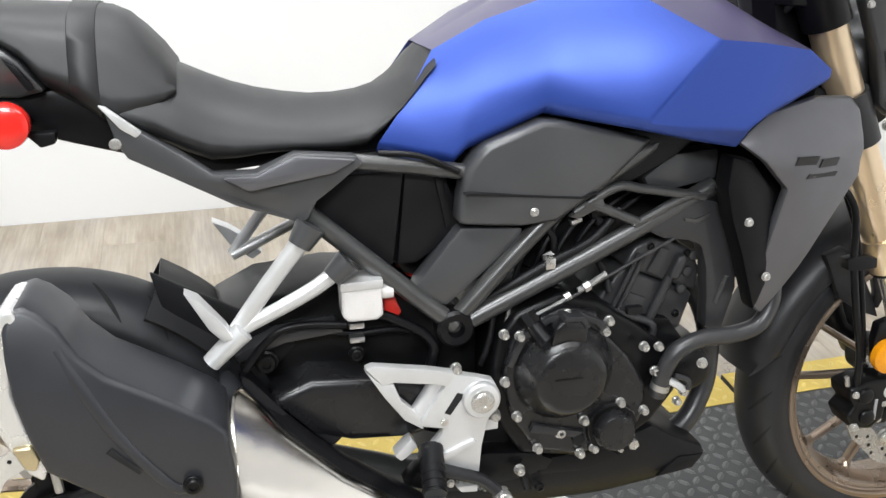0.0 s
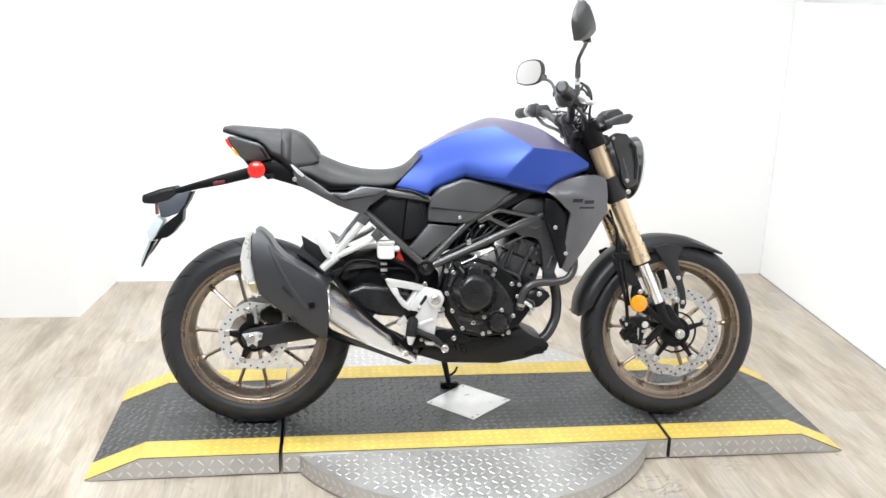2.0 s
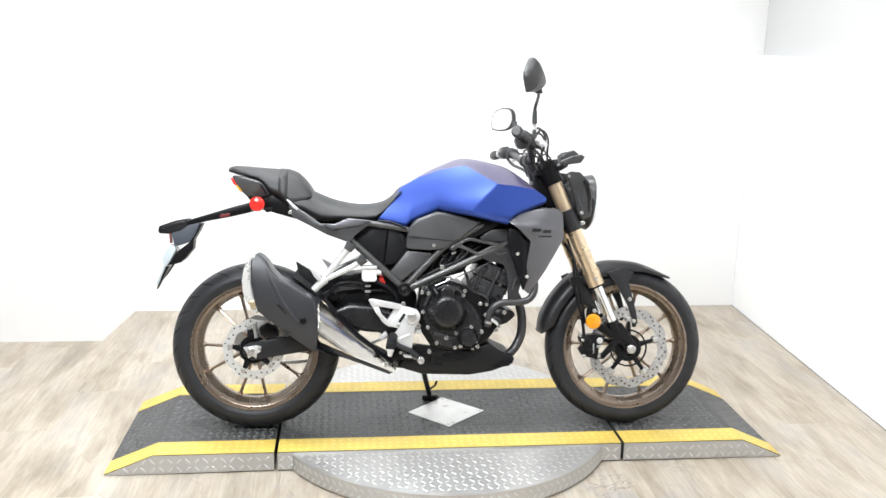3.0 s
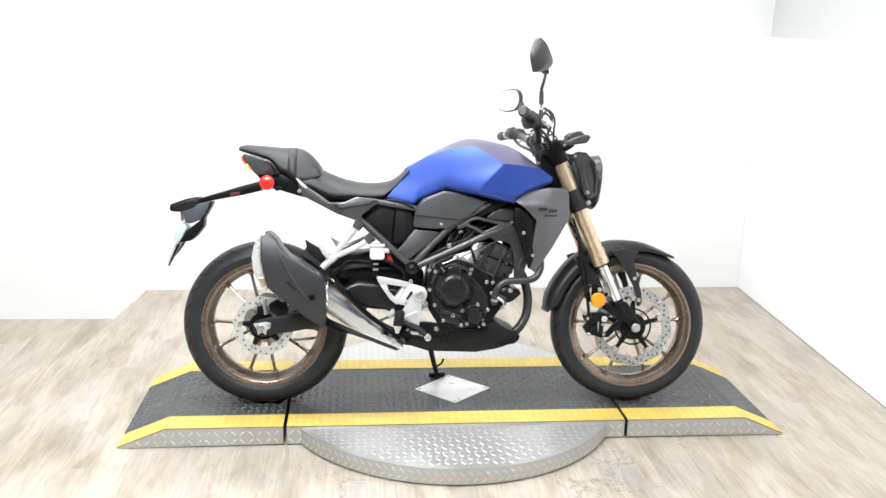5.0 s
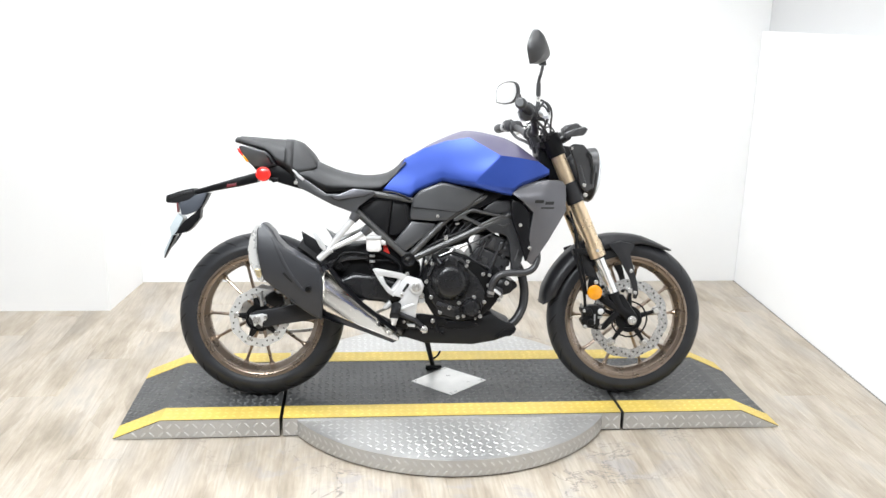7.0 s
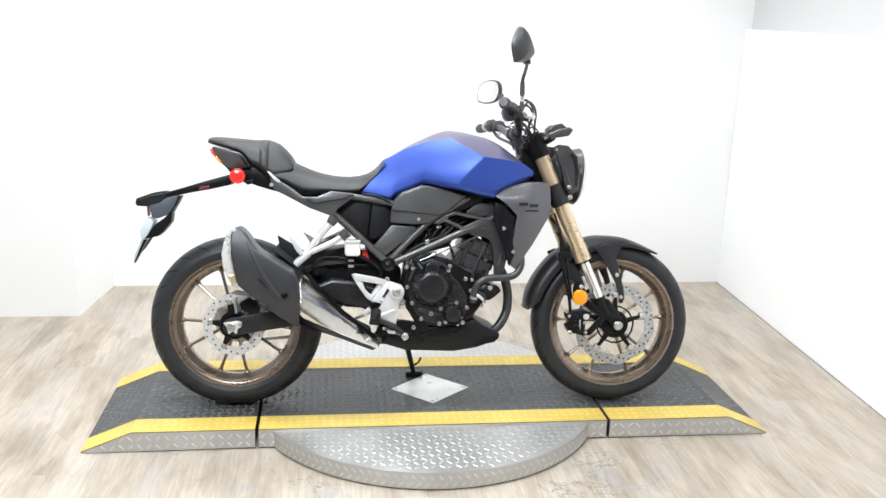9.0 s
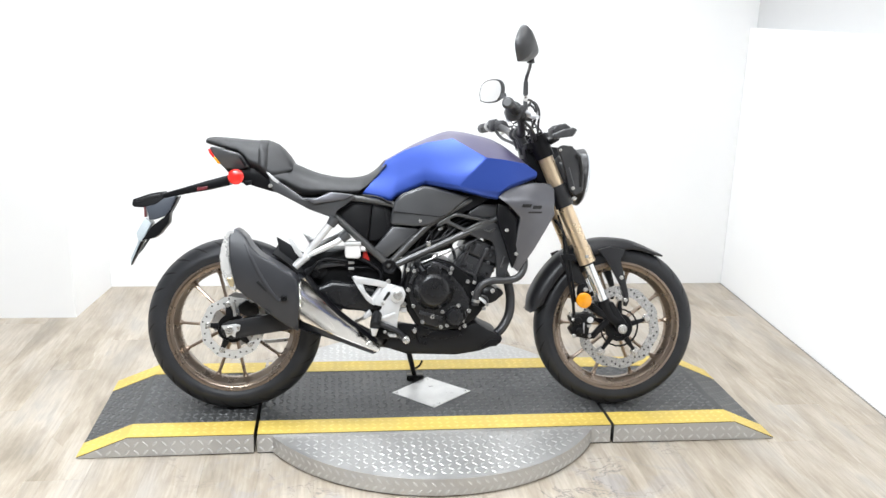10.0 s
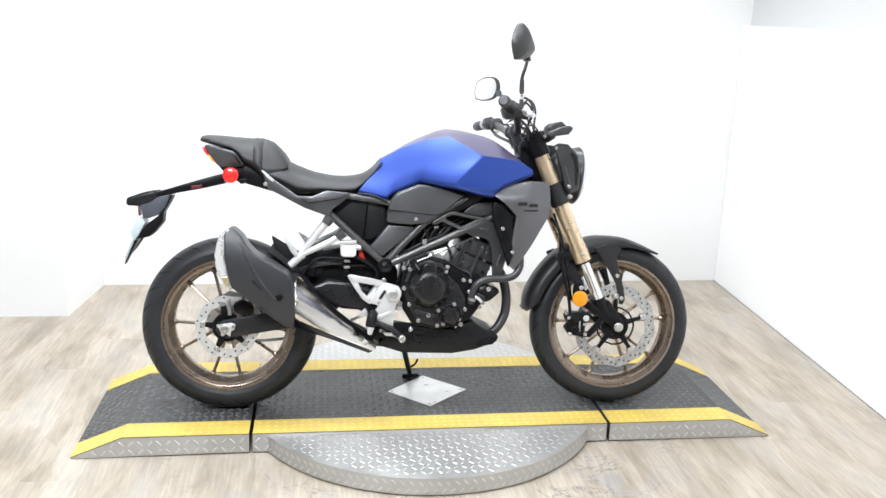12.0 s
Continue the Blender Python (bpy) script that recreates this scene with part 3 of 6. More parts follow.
def wheel(name, cx, cz, radius, half, bead, phase, spread, spoke_y):
    """Tyre with its tread, rim with five pairs of spokes, and hub."""
    root = empty(name)
    root.parent = bike
    root.location = (cx, 0, cz)
    prof = []
    for k in range(25):
        a = radians(-112 + 224 * k / 24)
        prof.append((radius - half * 0.80 + half * 0.80 * math.cos(a), half * math.sin(a) * (1.0 if abs(a) < 1.57 else 0.98 + 0.02 * abs(math.sin(a)))))
    prof = [(bead, -half * 0.88), (bead + 0.012, -half * 0.93)] + [p for p in prof if p[0] > bead + 0.02] + [(bead + 0.012, half * 0.93), (bead, half * 0.88)]
    tyre = part("tyre", turned(prof, (0, 0, 0), segs=96), RUBBER, root, "black road tyre")
    # slanting tread grooves
    bm = bmesh.new()
    for k in range(26):
        for s in (-1, 1):
            a0 = 2 * math.pi * (k + (0.5 if s > 0 else 0)) / 26
            row = []
            for t in np.linspace(0, 1, 6):
                lat = radians(s * (22 + 44 * t))
                r = radius - half * 0.80 + (half * 0.80 + 0.0003) * math.cos(lat)
                y = (half + 0.0003) * math.sin(lat)
                w = 0.0044 * math.sin(math.pi * (0.12 + 0.8 * t)) / r
                a = a0 + 0.16 * t
                row.append([bm.verts.new((r * math.sin(a + q), y, r * math.cos(a + q))) for q in (-w, w)])
            for p, q in zip(row, row[1:]):
                bm.faces.new((p[0], p[1], q[1], q[0]))
    stuff(part("tread_pattern", bm, GROOVE, tyre))
    part("sidewall_band", turned([(bead + 0.024, -half * 0.945), (bead + 0.026, -half * 0.957), (bead + 0.030, -half * 0.968), (bead + 0.028, -half * 0.94)], (0, 0, 0), segs=96), RUBBER, tyre)
    for a0 in (0.6, 2.7, 4.8):
        for k in range(5):
            a, r = a0 + 0.075 * k, bead + 0.0185
            bm = box(-0.006, 0.006, -0.0008, 0.0008, -0.0035, 0.0035)
            bm.transform(Matrix.Translation((r * math.cos(a), -half * 0.905, r * math.sin(a))) @ Matrix.Rotation(math.pi / 2 - a, 4, "Y"))
            part("lettering_bar", bm, MATTE, tyre)
    hw = half * 0.92
    rim = part("rim", turned([(bead + 0.002, -hw), (bead + 0.0035, -hw + 0.003), (bead - 0.012, -hw + 0.009), (bead - 0.016, -hw * 0.55), (bead - 0.022, -hw * 0.3), (bead - 0.022, hw * 0.3), (bead - 0.016, hw * 0.55),
                              (bead - 0.012, hw - 0.009), (bead + 0.0035, hw - 0.003), (bead + 0.002, hw), (bead - 0.005, hw), (bead - 0.008, hw - 0.003), (bead - 0.009, hw - 0.010), (bead - 0.018, hw - 0.012), (bead - 0.020, hw * 0.55), (bead - 0.033, hw * 0.25),
                              (bead - 0.033, -hw * 0.25), (bead - 0.020, -hw * 0.55), (bead - 0.018, -hw + 0.012), (bead - 0.009, -hw + 0.010), (bead - 0.008, -hw + 0.003), (bead - 0.005, -hw)], (0, 0, 0), segs=96), BRONZE, root, "bronze cast alloy rim")
    for k in range(5):
        for s in (-1, 1):
            a = radians(phase + 72 * k + s * spread)
            b = radians(phase + 72 * k + s * spread * 0.62)
            ra = bead - 0.026
            pa = Vector((ra * math.cos(a), 0, ra * math.sin(a)))
            pb = Vector((0.034 * math.cos(b), spoke_y, 0.034 * math.sin(b)))
            pm = pa.lerp(pb, 0.5) + Vector((0, spoke_y * 0.25, 0))
            part("spoke", tube([pa, pa.lerp(pm, 0.12), pm, pb], (0.0048, 0.0070), 5, 8, flat=1.8), BRONZE, root)
            part("spoke_foot", tube([pa * 1.03, pa.lerp(pm, 0.08), pa.lerp(pm, 0.26)], (0.018, 0.0045), 3, 10, flat=1.2), BRONZE, rim)
    part("hub", turned([(0.012, -0.075), (0.034, -0.075), (0.036, -0.07), (0.036, -0.03), (0.046, -0.022), (0.046, 0.022), (0.036, 0.03), (0.036, 0.075), (0.012, 0.075)], (0, 0, 0), segs=40), MATTE, root, "black wheel hub")
    return root


def brake_disc(root, r, inner, y, waves, carrier, drill, material):
    """A wave-edged drilled disc on a spidered carrier."""
    wave = lambda a: 1 + 0.018 * math.copysign(abs(math.sin(a * waves / 2)) ** 0.6, math.sin(a * waves / 2))
    disc = part("brake_disc", turned([(inner, y - 0.002), (r, y - 0.002), (r, y + 0.002), (inner, y + 0.002)], (0, 0, 0), segs=180,
                                     wave=wave), material, root, "wave-edged drilled steel brake disc")
    bm = bmesh.new()
    for k in range(drill):
        a = 2 * math.pi * k / drill
        rr = inner + (r - inner) * (0.38, 0.6, 0.82)[k % 3]
        bmesh.ops.create_circle(bm, cap_ends=True, segments=10, radius=0.0031, matrix=Matrix.Translation((rr * math.cos(a), y - 0.0024, rr * math.sin(a))) @ pose(0, 0, 0, 90).to_4x4())
    stuff(part("drill_pattern", bm, GROOVE, disc, smooth=0))
    part("carrier", turned([(carrier - 0.016, y - 0.003), (carrier, y - 0.003), (carrier, y + 0.004), (carrier - 0.016, y + 0.004)], (0, 0, 0), segs=40), BLACK, root)
    for k in range(5):
        a = 2 * math.pi * k / 5 + (0.30 if r > 0.12 else 0.5)
        at = inner - 0.006 if r > 0.12 else inner + 0.005
        tip = Vector((at * math.cos(a), y - 0.004, at * math.sin(a)))
        if r > 0.12:
            part("disc_tab", knob(0.0165, y + 0.0015, y - 0.0035, tip.x, tip.z, 0.001, 20), material, disc)
        mid = Vector((carrier * 0.9 * math.cos(a), y - 0.004, carrier * 0.9 * math.sin(a)))
        part("carrier_arm", tube([mid, tip], (0.0105, 0.0050) if r > 0.12 else (0.013, 0.0065), 1, 8, flat=0.5), BLACK, root)
        bolt(tip.x, tip.y - 0.001, tip.z, 0.0105, root, name="rotor_button", h=0.005)
    return disc


rear = wheel("rear_wheel", *RW, 0.300, 0.074, 0.224, 193.5, 14.4, -0.02)
tagged(rear, "bronze rear wheel with black tyre")
brake_disc(rear, 0.106, 0.076, -0.098, 20, 0.05, 30, DISC_REAR)
part("sprocket", turned([(0.03, 0.085), (0.096, 0.085), (0.096, 0.091), (0.03, 0.091)], (0, 0, 0), segs=80, wave=lambda a: 1 + 0.02 * math.copysign(1, math.sin(a * 40))), STEEL, rear)
front = wheel("front_wheel", *FW, 0.293, 0.055, 0.230, 19.0, 15.0, -0.015)
tagged(front, "bronze front wheel with black tyre")
brake_disc(front, 0.147, 0.112, -0.078, 20, 0.050, 54, DISC_FRONT)
part("sensor_ring", turned([(0.063, -0.086), (0.069, -0.086), (0.069, -0.083), (0.063, -0.083)], (0, 0, 0), segs=96, wave=lambda a: 1 + 0.012 * math.copysign(1, math.sin(a * 48))), BLACK, front, "black toothed speed sensor ring")

# chain along the far side
chain = []
for k in range(60):
    t = k / 59
    chain.append((-0.66 + 0.52 * t, 0.088, 0.222 + 0.13 * t * t - 0.006 * math.sin(math.pi * t)))
bm = bmesh.new()
for k, (x, y, z) in enumerate(chain):
    box(x - 0.007, x + 0.0035, y - (0.007 if k % 2 else 0.005), y + (0.007 if k % 2 else 0.005), z - 0.0055, z + 0.0055, bm=bm)
    box(x - 0.007, x + 0.0035, y - (0.007 if k % 2 else 0.005), y + (0.007 if k % 2 else 0.005), z + 0.17 - 0.10 * k / 59 - 0.0055, z + 0.17 - 0.10 * k / 59 + 0.0055, bm=bm)
stuff(part("chain", bm, STEEL, bike, "steel drive chain", smooth=0))

# ---- swingarm and rear end ----
swing = part("swingarm", slab([(-0.712, 0.302), (-0.706, 0.320), (-0.688, 0.332), (-0.504, 0.366), (-0.417, 0.382), (-0.36, 0.405), (-0.30, 0.375), (-0.36, 0.33), (-0.417, 0.313), (-0.591, 0.285), (-0.678, 0.270), (-0.702, 0.282)],
                              -0.128, -0.108, 0.006), FENDER, bike, "black steel swingarm")
part("arm", slab([(-0.395, 0.447), (-0.34, 0.468), (-0.265, 0.462), (-0.20, 0.445), (-0.145, 0.41), (-0.14, 0.385), (-0.21, 0.366), (-0.29, 0.372), (-0.35, 0.392), (-0.385, 0.42)], -0.135, 0.11, 0.016, 3), CASE, swing)
part("far_arm", slab([(-0.712, 0.302), (-0.688, 0.332), (-0.30, 0.40), (-0.30, 0.34), (-0.678, 0.270)], 0.108, 0.128, 0.006), BLACK, swing)
part("axle_block", slab([(-0.708, 0.318), (-0.66, 0.325), (-0.645, 0.32), (-0.648, 0.302), (-0.66, 0.296), (-0.662, 0.278), (-0.676, 0.288), (-0.69, 0.278), (-0.695, 0.30)], -0.137, -0.127, 0.002), SILVER, swing, "bare aluminium chain adjuster")
bolt(-0.681, -0.137, 0.304, 0.015, swing, name="axle_nut", h=0.012)
bolt(-0.652, -0.133, 0.312, 0.007, swing)
caliper = part("rear_caliper", slab([(-0.655, 0.385), (-0.625, 0.405), (-0.59, 0.385), (-0.585, 0.355), (-0.62, 0.345), (-0.65, 0.36)], -0.125, -0.085, 0.006), ENGINE, bike, "black rear brake caliper")
part("caliper_slide", tube([(-0.668, -0.125, 0.40), (-0.664, -0.125, 0.35)], 0.006), STEEL, caliper)
part("brake_hose", tube([(-0.61, -0.12, 0.39), (-0.55, -0.13, 0.40), (-0.47, -0.13, 0.43), (-0.40, -0.128, 0.52), (-0.36, -0.128, 0.545), (-0.29, -0.128, 0.54)], 0.0055), BLACK, bike)

# rear mudguard over the tyre, and the dark mass ahead of it
bm = bmesh.new()
rows = []
for k in range(22):
    a = radians(-2 + 64 * k / 21)
    r = 0.318
    rows.append([bm.verts.new((RW[0] + rr * math.cos(a), y, RW[1] + rr * math.sin(a))) for rr, y in ((r - 0.03, -0.088), (r, -0.074), (r + 0.008, 0.0), (r, 0.074), (r - 0.03, 0.088), (r - 0.035, 0.084), (r - 0.004, 0.07), (r + 0.004, 0.0), (r - 0.004, -0.07), (r - 0.035, -0.084))])
for a, b in zip(rows, rows[1:]):
    for i in range(10):
        bm.faces.new((a[i], a[(i + 1) % 10], b[(i + 1) % 10], b[i]))
bm.faces.new(rows[0])
bm.faces.new(rows[-1])
guard = part("rear_mudguard", bm, MATTE, bike, "matte black rear hugger")
part("guard_fin", slab([(-0.530, 0.616), (-0.520, 0.570), (-0.498, 0.545), (-0.44, 0.51), (-0.38, 0.47), (-0.35, 0.50), (-0.42, 0.552), (-0.495, 0.595)], -0.080, -0.066, 0.004), MATTE, guard)
core = part("inner_guard", slab([(-0.46, 0.535), (-0.40, 0.565), (-0.30, 0.575), (-0.16, 0.56), (-0.10, 0.50), (-0.10, 0.36), (-0.16, 0.33), (-0.24, 0.36), (-0.36, 0.42), (-0.43, 0.48)], -0.075, 0.08, 0.008), ENGINE, bike, "black inner guard over the shock absorber")
part("guard_ridge", slab([(-0.435, 0.505), (-0.38, 0.528), (-0.30, 0.535), (-0.29, 0.522), (-0.37, 0.514), (-0.43, 0.492)], -0.11, -0.075, 0.004), CAST, core)
part("shock_spring", tube([(-0.16 + 0.024 * math.cos(k * 0.7) - 0.10 * k / 70, 0.024 * math.sin(k * 0.7) - 0.035, 0.565 + 0.10 * k / 70) for k in range(70)], 0.004, 2, 8), REDPAINT, bike, "red shock absorber spring")
part("shock_mount", slab([(-0.236, 0.568), (-0.224, 0.570), (-0.212, 0.540), (-0.224, 0.528), (-0.236, 0.545)], -0.105, -0.085, 0.003), REDPAINT, bike, "red painted shock mount")
part("hose_upper", tube([(-0.255, -0.118, 0.552), (-0.22, -0.12, 0.535), (-0.185, -0.12, 0.512), (-0.172, -0.12, 0.49), (-0.178, -0.12, 0.465)], 0.0068), BLACK, bike)
part("hose_lower", tube([(-0.33, -0.10, 0.53), (-0.28, -0.10, 0.515), (-0.22, -0.10, 0.515), (-0.18, -0.10, 0.505)], 0.005), BLACK, bike)
for z in (0.512, 0.532):
    part("hose_clip", box(-0.285, -0.265, -0.118, -0.10, z - 0.004, z + 0.004, 0.0015), STEEL, bike)
bolt(-0.277, -0.115, 0.492, 0.011, core, material=ENGINE, name="black_bolt")
bolt(-0.395, -0.11, 0.492, 0.016, core, material=ENGINE, name="black_bolt")

# rear brake fluid reservoir
resv = part("fluid_reservoir", slab([(-0.297, 0.592), (-0.245, 0.594), (-0.243, 0.555), (-0.252, 0.549), (-0.288, 0.549), (-0.296, 0.556)], -0.145, -0.105, 0.005, 3), TANKLET, bike, "milky plastic brake fluid reservoir")
part("reservoir_cap", slab([(-0.299, 0.604), (-0.243, 0.606), (-0.243, 0.594), (-0.298, 0.592)], -0.148, -0.102, 0.003), SILVER, resv)
part("reservoir_spout", tube([(-0.25, -0.125, 0.582), (-0.228, -0.125, 0.582)], 0.011, 1), TANKLET, resv)

# ---- seat and tail ----
def cushion(rows, crown, power=2.6):
    return loft([hoop(x, zb, zt, wb, wt, crown, power, 40, shift) for x, zb, zt, wb, wt, shift in rows])


seat = part("rider_seat", cushion([
    (-0.545, 0.800, 0.872, 0.120, 0.098, 0), (-0.50, 0.783, 0.868, 0.134, 0.094, 0), (-0.468, 0.766, 0.856, 0.141, 0.090, 0), (-0.44, 0.755, 0.843, 0.143, 0.087, 0), (-0.41, 0.756, 0.831, 0.142, 0.085, 0),
    (-0.38, 0.760, 0.822, 0.139, 0.084, 0), (-0.344, 0.762, 0.815, 0.135, 0.083, 0), (-0.31, 0.761, 0.811, 0.130, 0.082, 0), (-0.279, 0.760, 0.811, 0.125, 0.081, 0), (-0.25, 0.762, 0.815, 0.119, 0.079, 0.004),
    (-0.228, 0.782, 0.822, 0.114, 0.077, 0.006), (-0.207, 0.806, 0.836, 0.115, 0.080, 0.008), (-0.19, 0.826, 0.851, 0.112, 0.080, 0.008), (-0.175, 0.844, 0.867, 0.109, 0.079, 0.006), (-0.161, 0.860, 0.876, 0.104, 0.078, 0.004)], 0.012),
    SEAT, bike, "black textured vinyl rider seat", smooth=75)
pill = part("passenger_seat", cushion([
    (-0.765, 0.930, 0.944, 0.070, 0.060, 0), (-0.745, 0.924, 0.948, 0.088, 0.074, 0), (-0.70, 0.912, 0.946, 0.098, 0.080, 0), (-0.66, 0.900, 0.943, 0.106, 0.082, 0), (-0.637, 0.880, 0.941, 0.111, 0.083, 0),
    (-0.617, 0.850, 0.940, 0.117, 0.083, 0), (-0.585, 0.835, 0.938, 0.122, 0.083, 0), (-0.562, 0.812, 0.937, 0.127, 0.083, 0), (-0.545, 0.800, 0.935, 0.129, 0.081, 0), (-0.525, 0.805, 0.926, 0.129, 0.078, 0), (-0.505, 0.815, 0.908, 0.127, 0.075, 0),
    (-0.488, 0.826, 0.889, 0.122, 0.072, 0), (-0.474, 0.840, 0.868, 0.110, 0.072, 0)], 0.007, 3.4), SEAT, bike, "black vinyl passenger seat with a strap", smooth=60)
part("strap", loft([hoop(-0.588, 0.836, 0.9385, 0.1222, 0.0835, 0.008, 3.4), hoop(-0.587, 0.834, 0.9400, 0.1236, 0.0850, 0.008, 3.4), hoop(-0.558, 0.808, 0.9385, 0.1290, 0.0845, 0.008, 3.4), hoop(-0.557, 0.809, 0.9370, 0.1276, 0.0828, 0.008, 3.4)]), SEAT, pill, "black grab strap across the seat", smooth=60)
part("seat_base", slab([(-0.75, 0.925), (-0.66, 0.905), (-0.637, 0.89), (-0.615, 0.85), (-0.55, 0.805), (-0.445, 0.738), (-0.344, 0.750), (-0.24, 0.746), (-0.215, 0.77), (-0.25, 0.79), (-0.45, 0.80), (-0.60, 0.88), (-0.70, 0.92)], -0.078, 0.078, 0.004), BLACK, bike)


def tail_curve(x, z, side):
    """Draws the tail's sides in towards its rear end."""
    k = max(0.0, min(1.0, (-0.62 - x) / 0.14))
    low = max(0.0, min(1.0, (0.885 - z) / 0.05))
    return (1 if side == 0 else -1) * (0.028 * k * k + 0.022 * low)


cowl = part("tail_cowl", slab([(-0.752, 0.913), (-0.742, 0.919), (-0.655, 0.898), (-0.640, 0.885), (-0.618, 0.850), (-0.649, 0.842), (-0.701, 0.845), (-0.722, 0.864)], -0.108, 0.108, 0.006, 3, tail_curve, 2), COVER, bike, "dark grey tail cowl")
part("cowl_insert", slab([(-0.655, 0.890), (-0.640, 0.880), (-0.624, 0.856), (-0.632, 0.852)], -0.113, -0.105, 0.0025), BLACK, cowl)
lamp_red = part("tail_light", slab([(-0.757, 0.910), (-0.748, 0.909), (-0.742, 0.896), (-0.733, 0.885), (-0.738, 0.880), (-0.749, 0.893)], -0.092, 0.092, 0.003), RED, bike, "red tail light")
part("tail_light_lower", slab([(-0.739, 0.881), (-0.733, 0.886), (-0.714, 0.861), (-0.722, 0.860)], -0.090, 0.090, 0.003), AMBER, lamp_red)
part("under_tail", slab([(-0.705, 0.848), (-0.655, 0.845), (-0.60, 0.85), (-0.548, 0.822), (-0.50, 0.79), (-0.53, 0.765), (-0.60, 0.785), (-0.685, 0.812), (-0.69, 0.83)], -0.075, 0.075, 0.006), BLACK, bike, "black under-tail tray")
for s in (-1, 1):
    y = 0.122 * s
    sig = part("rear_reflector", turned([(0, -0.012), (0.018, -0.012), (0.0255, -0.008), (0.0262, 0), (0.0255, 0.010), (0, 0.010)], (-0.659, y, 0.818), segs=40, closed=False), RED, bike, "round red rear side reflector")
    part("reflector_cup", turned([(0, 0.010 * -s), (0.026, 0.010 * -s), (0.022, 0.026 * -s), (0, 0.028 * -s)], (-0.659, y, 0.818), segs=32, closed=False), BLACK, sig)
    part("reflector_stalk", tube([(-0.655, y * 0.8, 0.815), (-0.645, y * 0.4, 0.815)], 0.012, 1), BLACK, sig)
bm = slab([(-0.644, 0.805), (-0.61, 0.806), (-0.612, 0.792), (-0.628, 0.788)], -0.11, -0.09, 0.003)
part("stalk_base", bm, BLACK, bike)
arm = part("plate_arm", slab([(-0.685, 0.826), (-0.76, 0.805), (-0.925, 0.754), (-0.935, 0.742), (-0.90, 0.742), (-0.855, 0.753), (-0.76, 0.771), (-0.745, 0.775), (-0.69, 0.788)], -0.042, 0.042, 0.006), BLACK, bike, "long black number plate arm")
part("arm_reflector", slab([(-0.80, 0.779), (-0.765, 0.784), (-0.765, 0.774), (-0.80, 0.767)], -0.0435, -0.040, 0.001), DULLRED, arm, "dull red side marker")
lampbox = part("plate_lamp", slab([(-1.016, 0.718), (-1.013, 0.736), (-0.985, 0.746), (-0.957, 0.756), (-0.918, 0.764), (-0.910, 0.750), (-0.914, 0.732), (-0.932, 0.716), (-0.963, 0.708), (-1.010, 0.710)], -0.045, 0.045, 0.006, 3), MATTE, arm, "dark grey number plate lamp housing")
part("lamp_ridge", slab([(-1.004, 0.734), (-0.955, 0.750), (-0.922, 0.757), (-0.920, 0.748), (-0.955, 0.740), (-1.000, 0.726)], -0.048, -0.040, 0.003), FENDER, lampbox)
bracket = part("plate_bracket", slab([(-0.858, 0.748), (-0.870, 0.723), (-0.889, 0.690), (-0.892, 0.658), (-0.906, 0.640), (-0.920, 0.622), (-0.940, 0.606), (-0.985, 0.597), (-0.974, 0.610), (-0.950, 0.645), (-0.906, 0.679), (-0.886, 0.706), (-0.866, 0.748)], -0.058, -0.005, 0.003), BLACK, bike, "black number plate bracket")
part("bracket_rib", slab([(-0.967, 0.712), (-0.933, 0.722), (-0.910, 0.740), (-0.868, 0.750), (-0.885, 0.705), (-0.908, 0.680), (-0.940, 0.668), (-0.958, 0.668)], -0.052, -0.020, 0.002), STEELBLUE, bracket, "blue-grey bracket side")
part("bracket_tail", slab([(-0.990, 0.600), (-0.980, 0.600), (-1.002, 0.555), (-1.028, 0.508), (-1.010, 0.556)], -0.024, 0.010, 0.002), BLACK, bracket)
part("tail_rail", slab([(-0.972, 0.600), (-0.962, 0.600), (-0.985, 0.565), (-1.003, 0.545), (-0.998, 0.556)], -0.026, -0.020, 0.001), COVER, bracket)
part("plate_reflector", slab([(-0.974, 0.672), (-0.958, 0.664), (-0.952, 0.654), (-0.968, 0.624), (-0.981, 0.594), (-0.997, 0.596), (-1.002, 0.622), (-0.992, 0.642)], -0.048, 0.020, 0.003), PALE, bracket, "pale plate holder behind the bracket")
part("plate_strip", slab([(-1.000, 0.600), (-0.992, 0.600), (-1.012, 0.552), (-1.030, 0.512), (-1.028, 0.535)], -0.015, 0.020, 0.001), PALE, bracket)
part("small_reflector", slab([(-0.977, 0.712), (-0.972, 0.712), (-0.970, 0.676), (-0.975, 0.676)], -0.045, -0.015, 0.001), DULLRED, bracket)

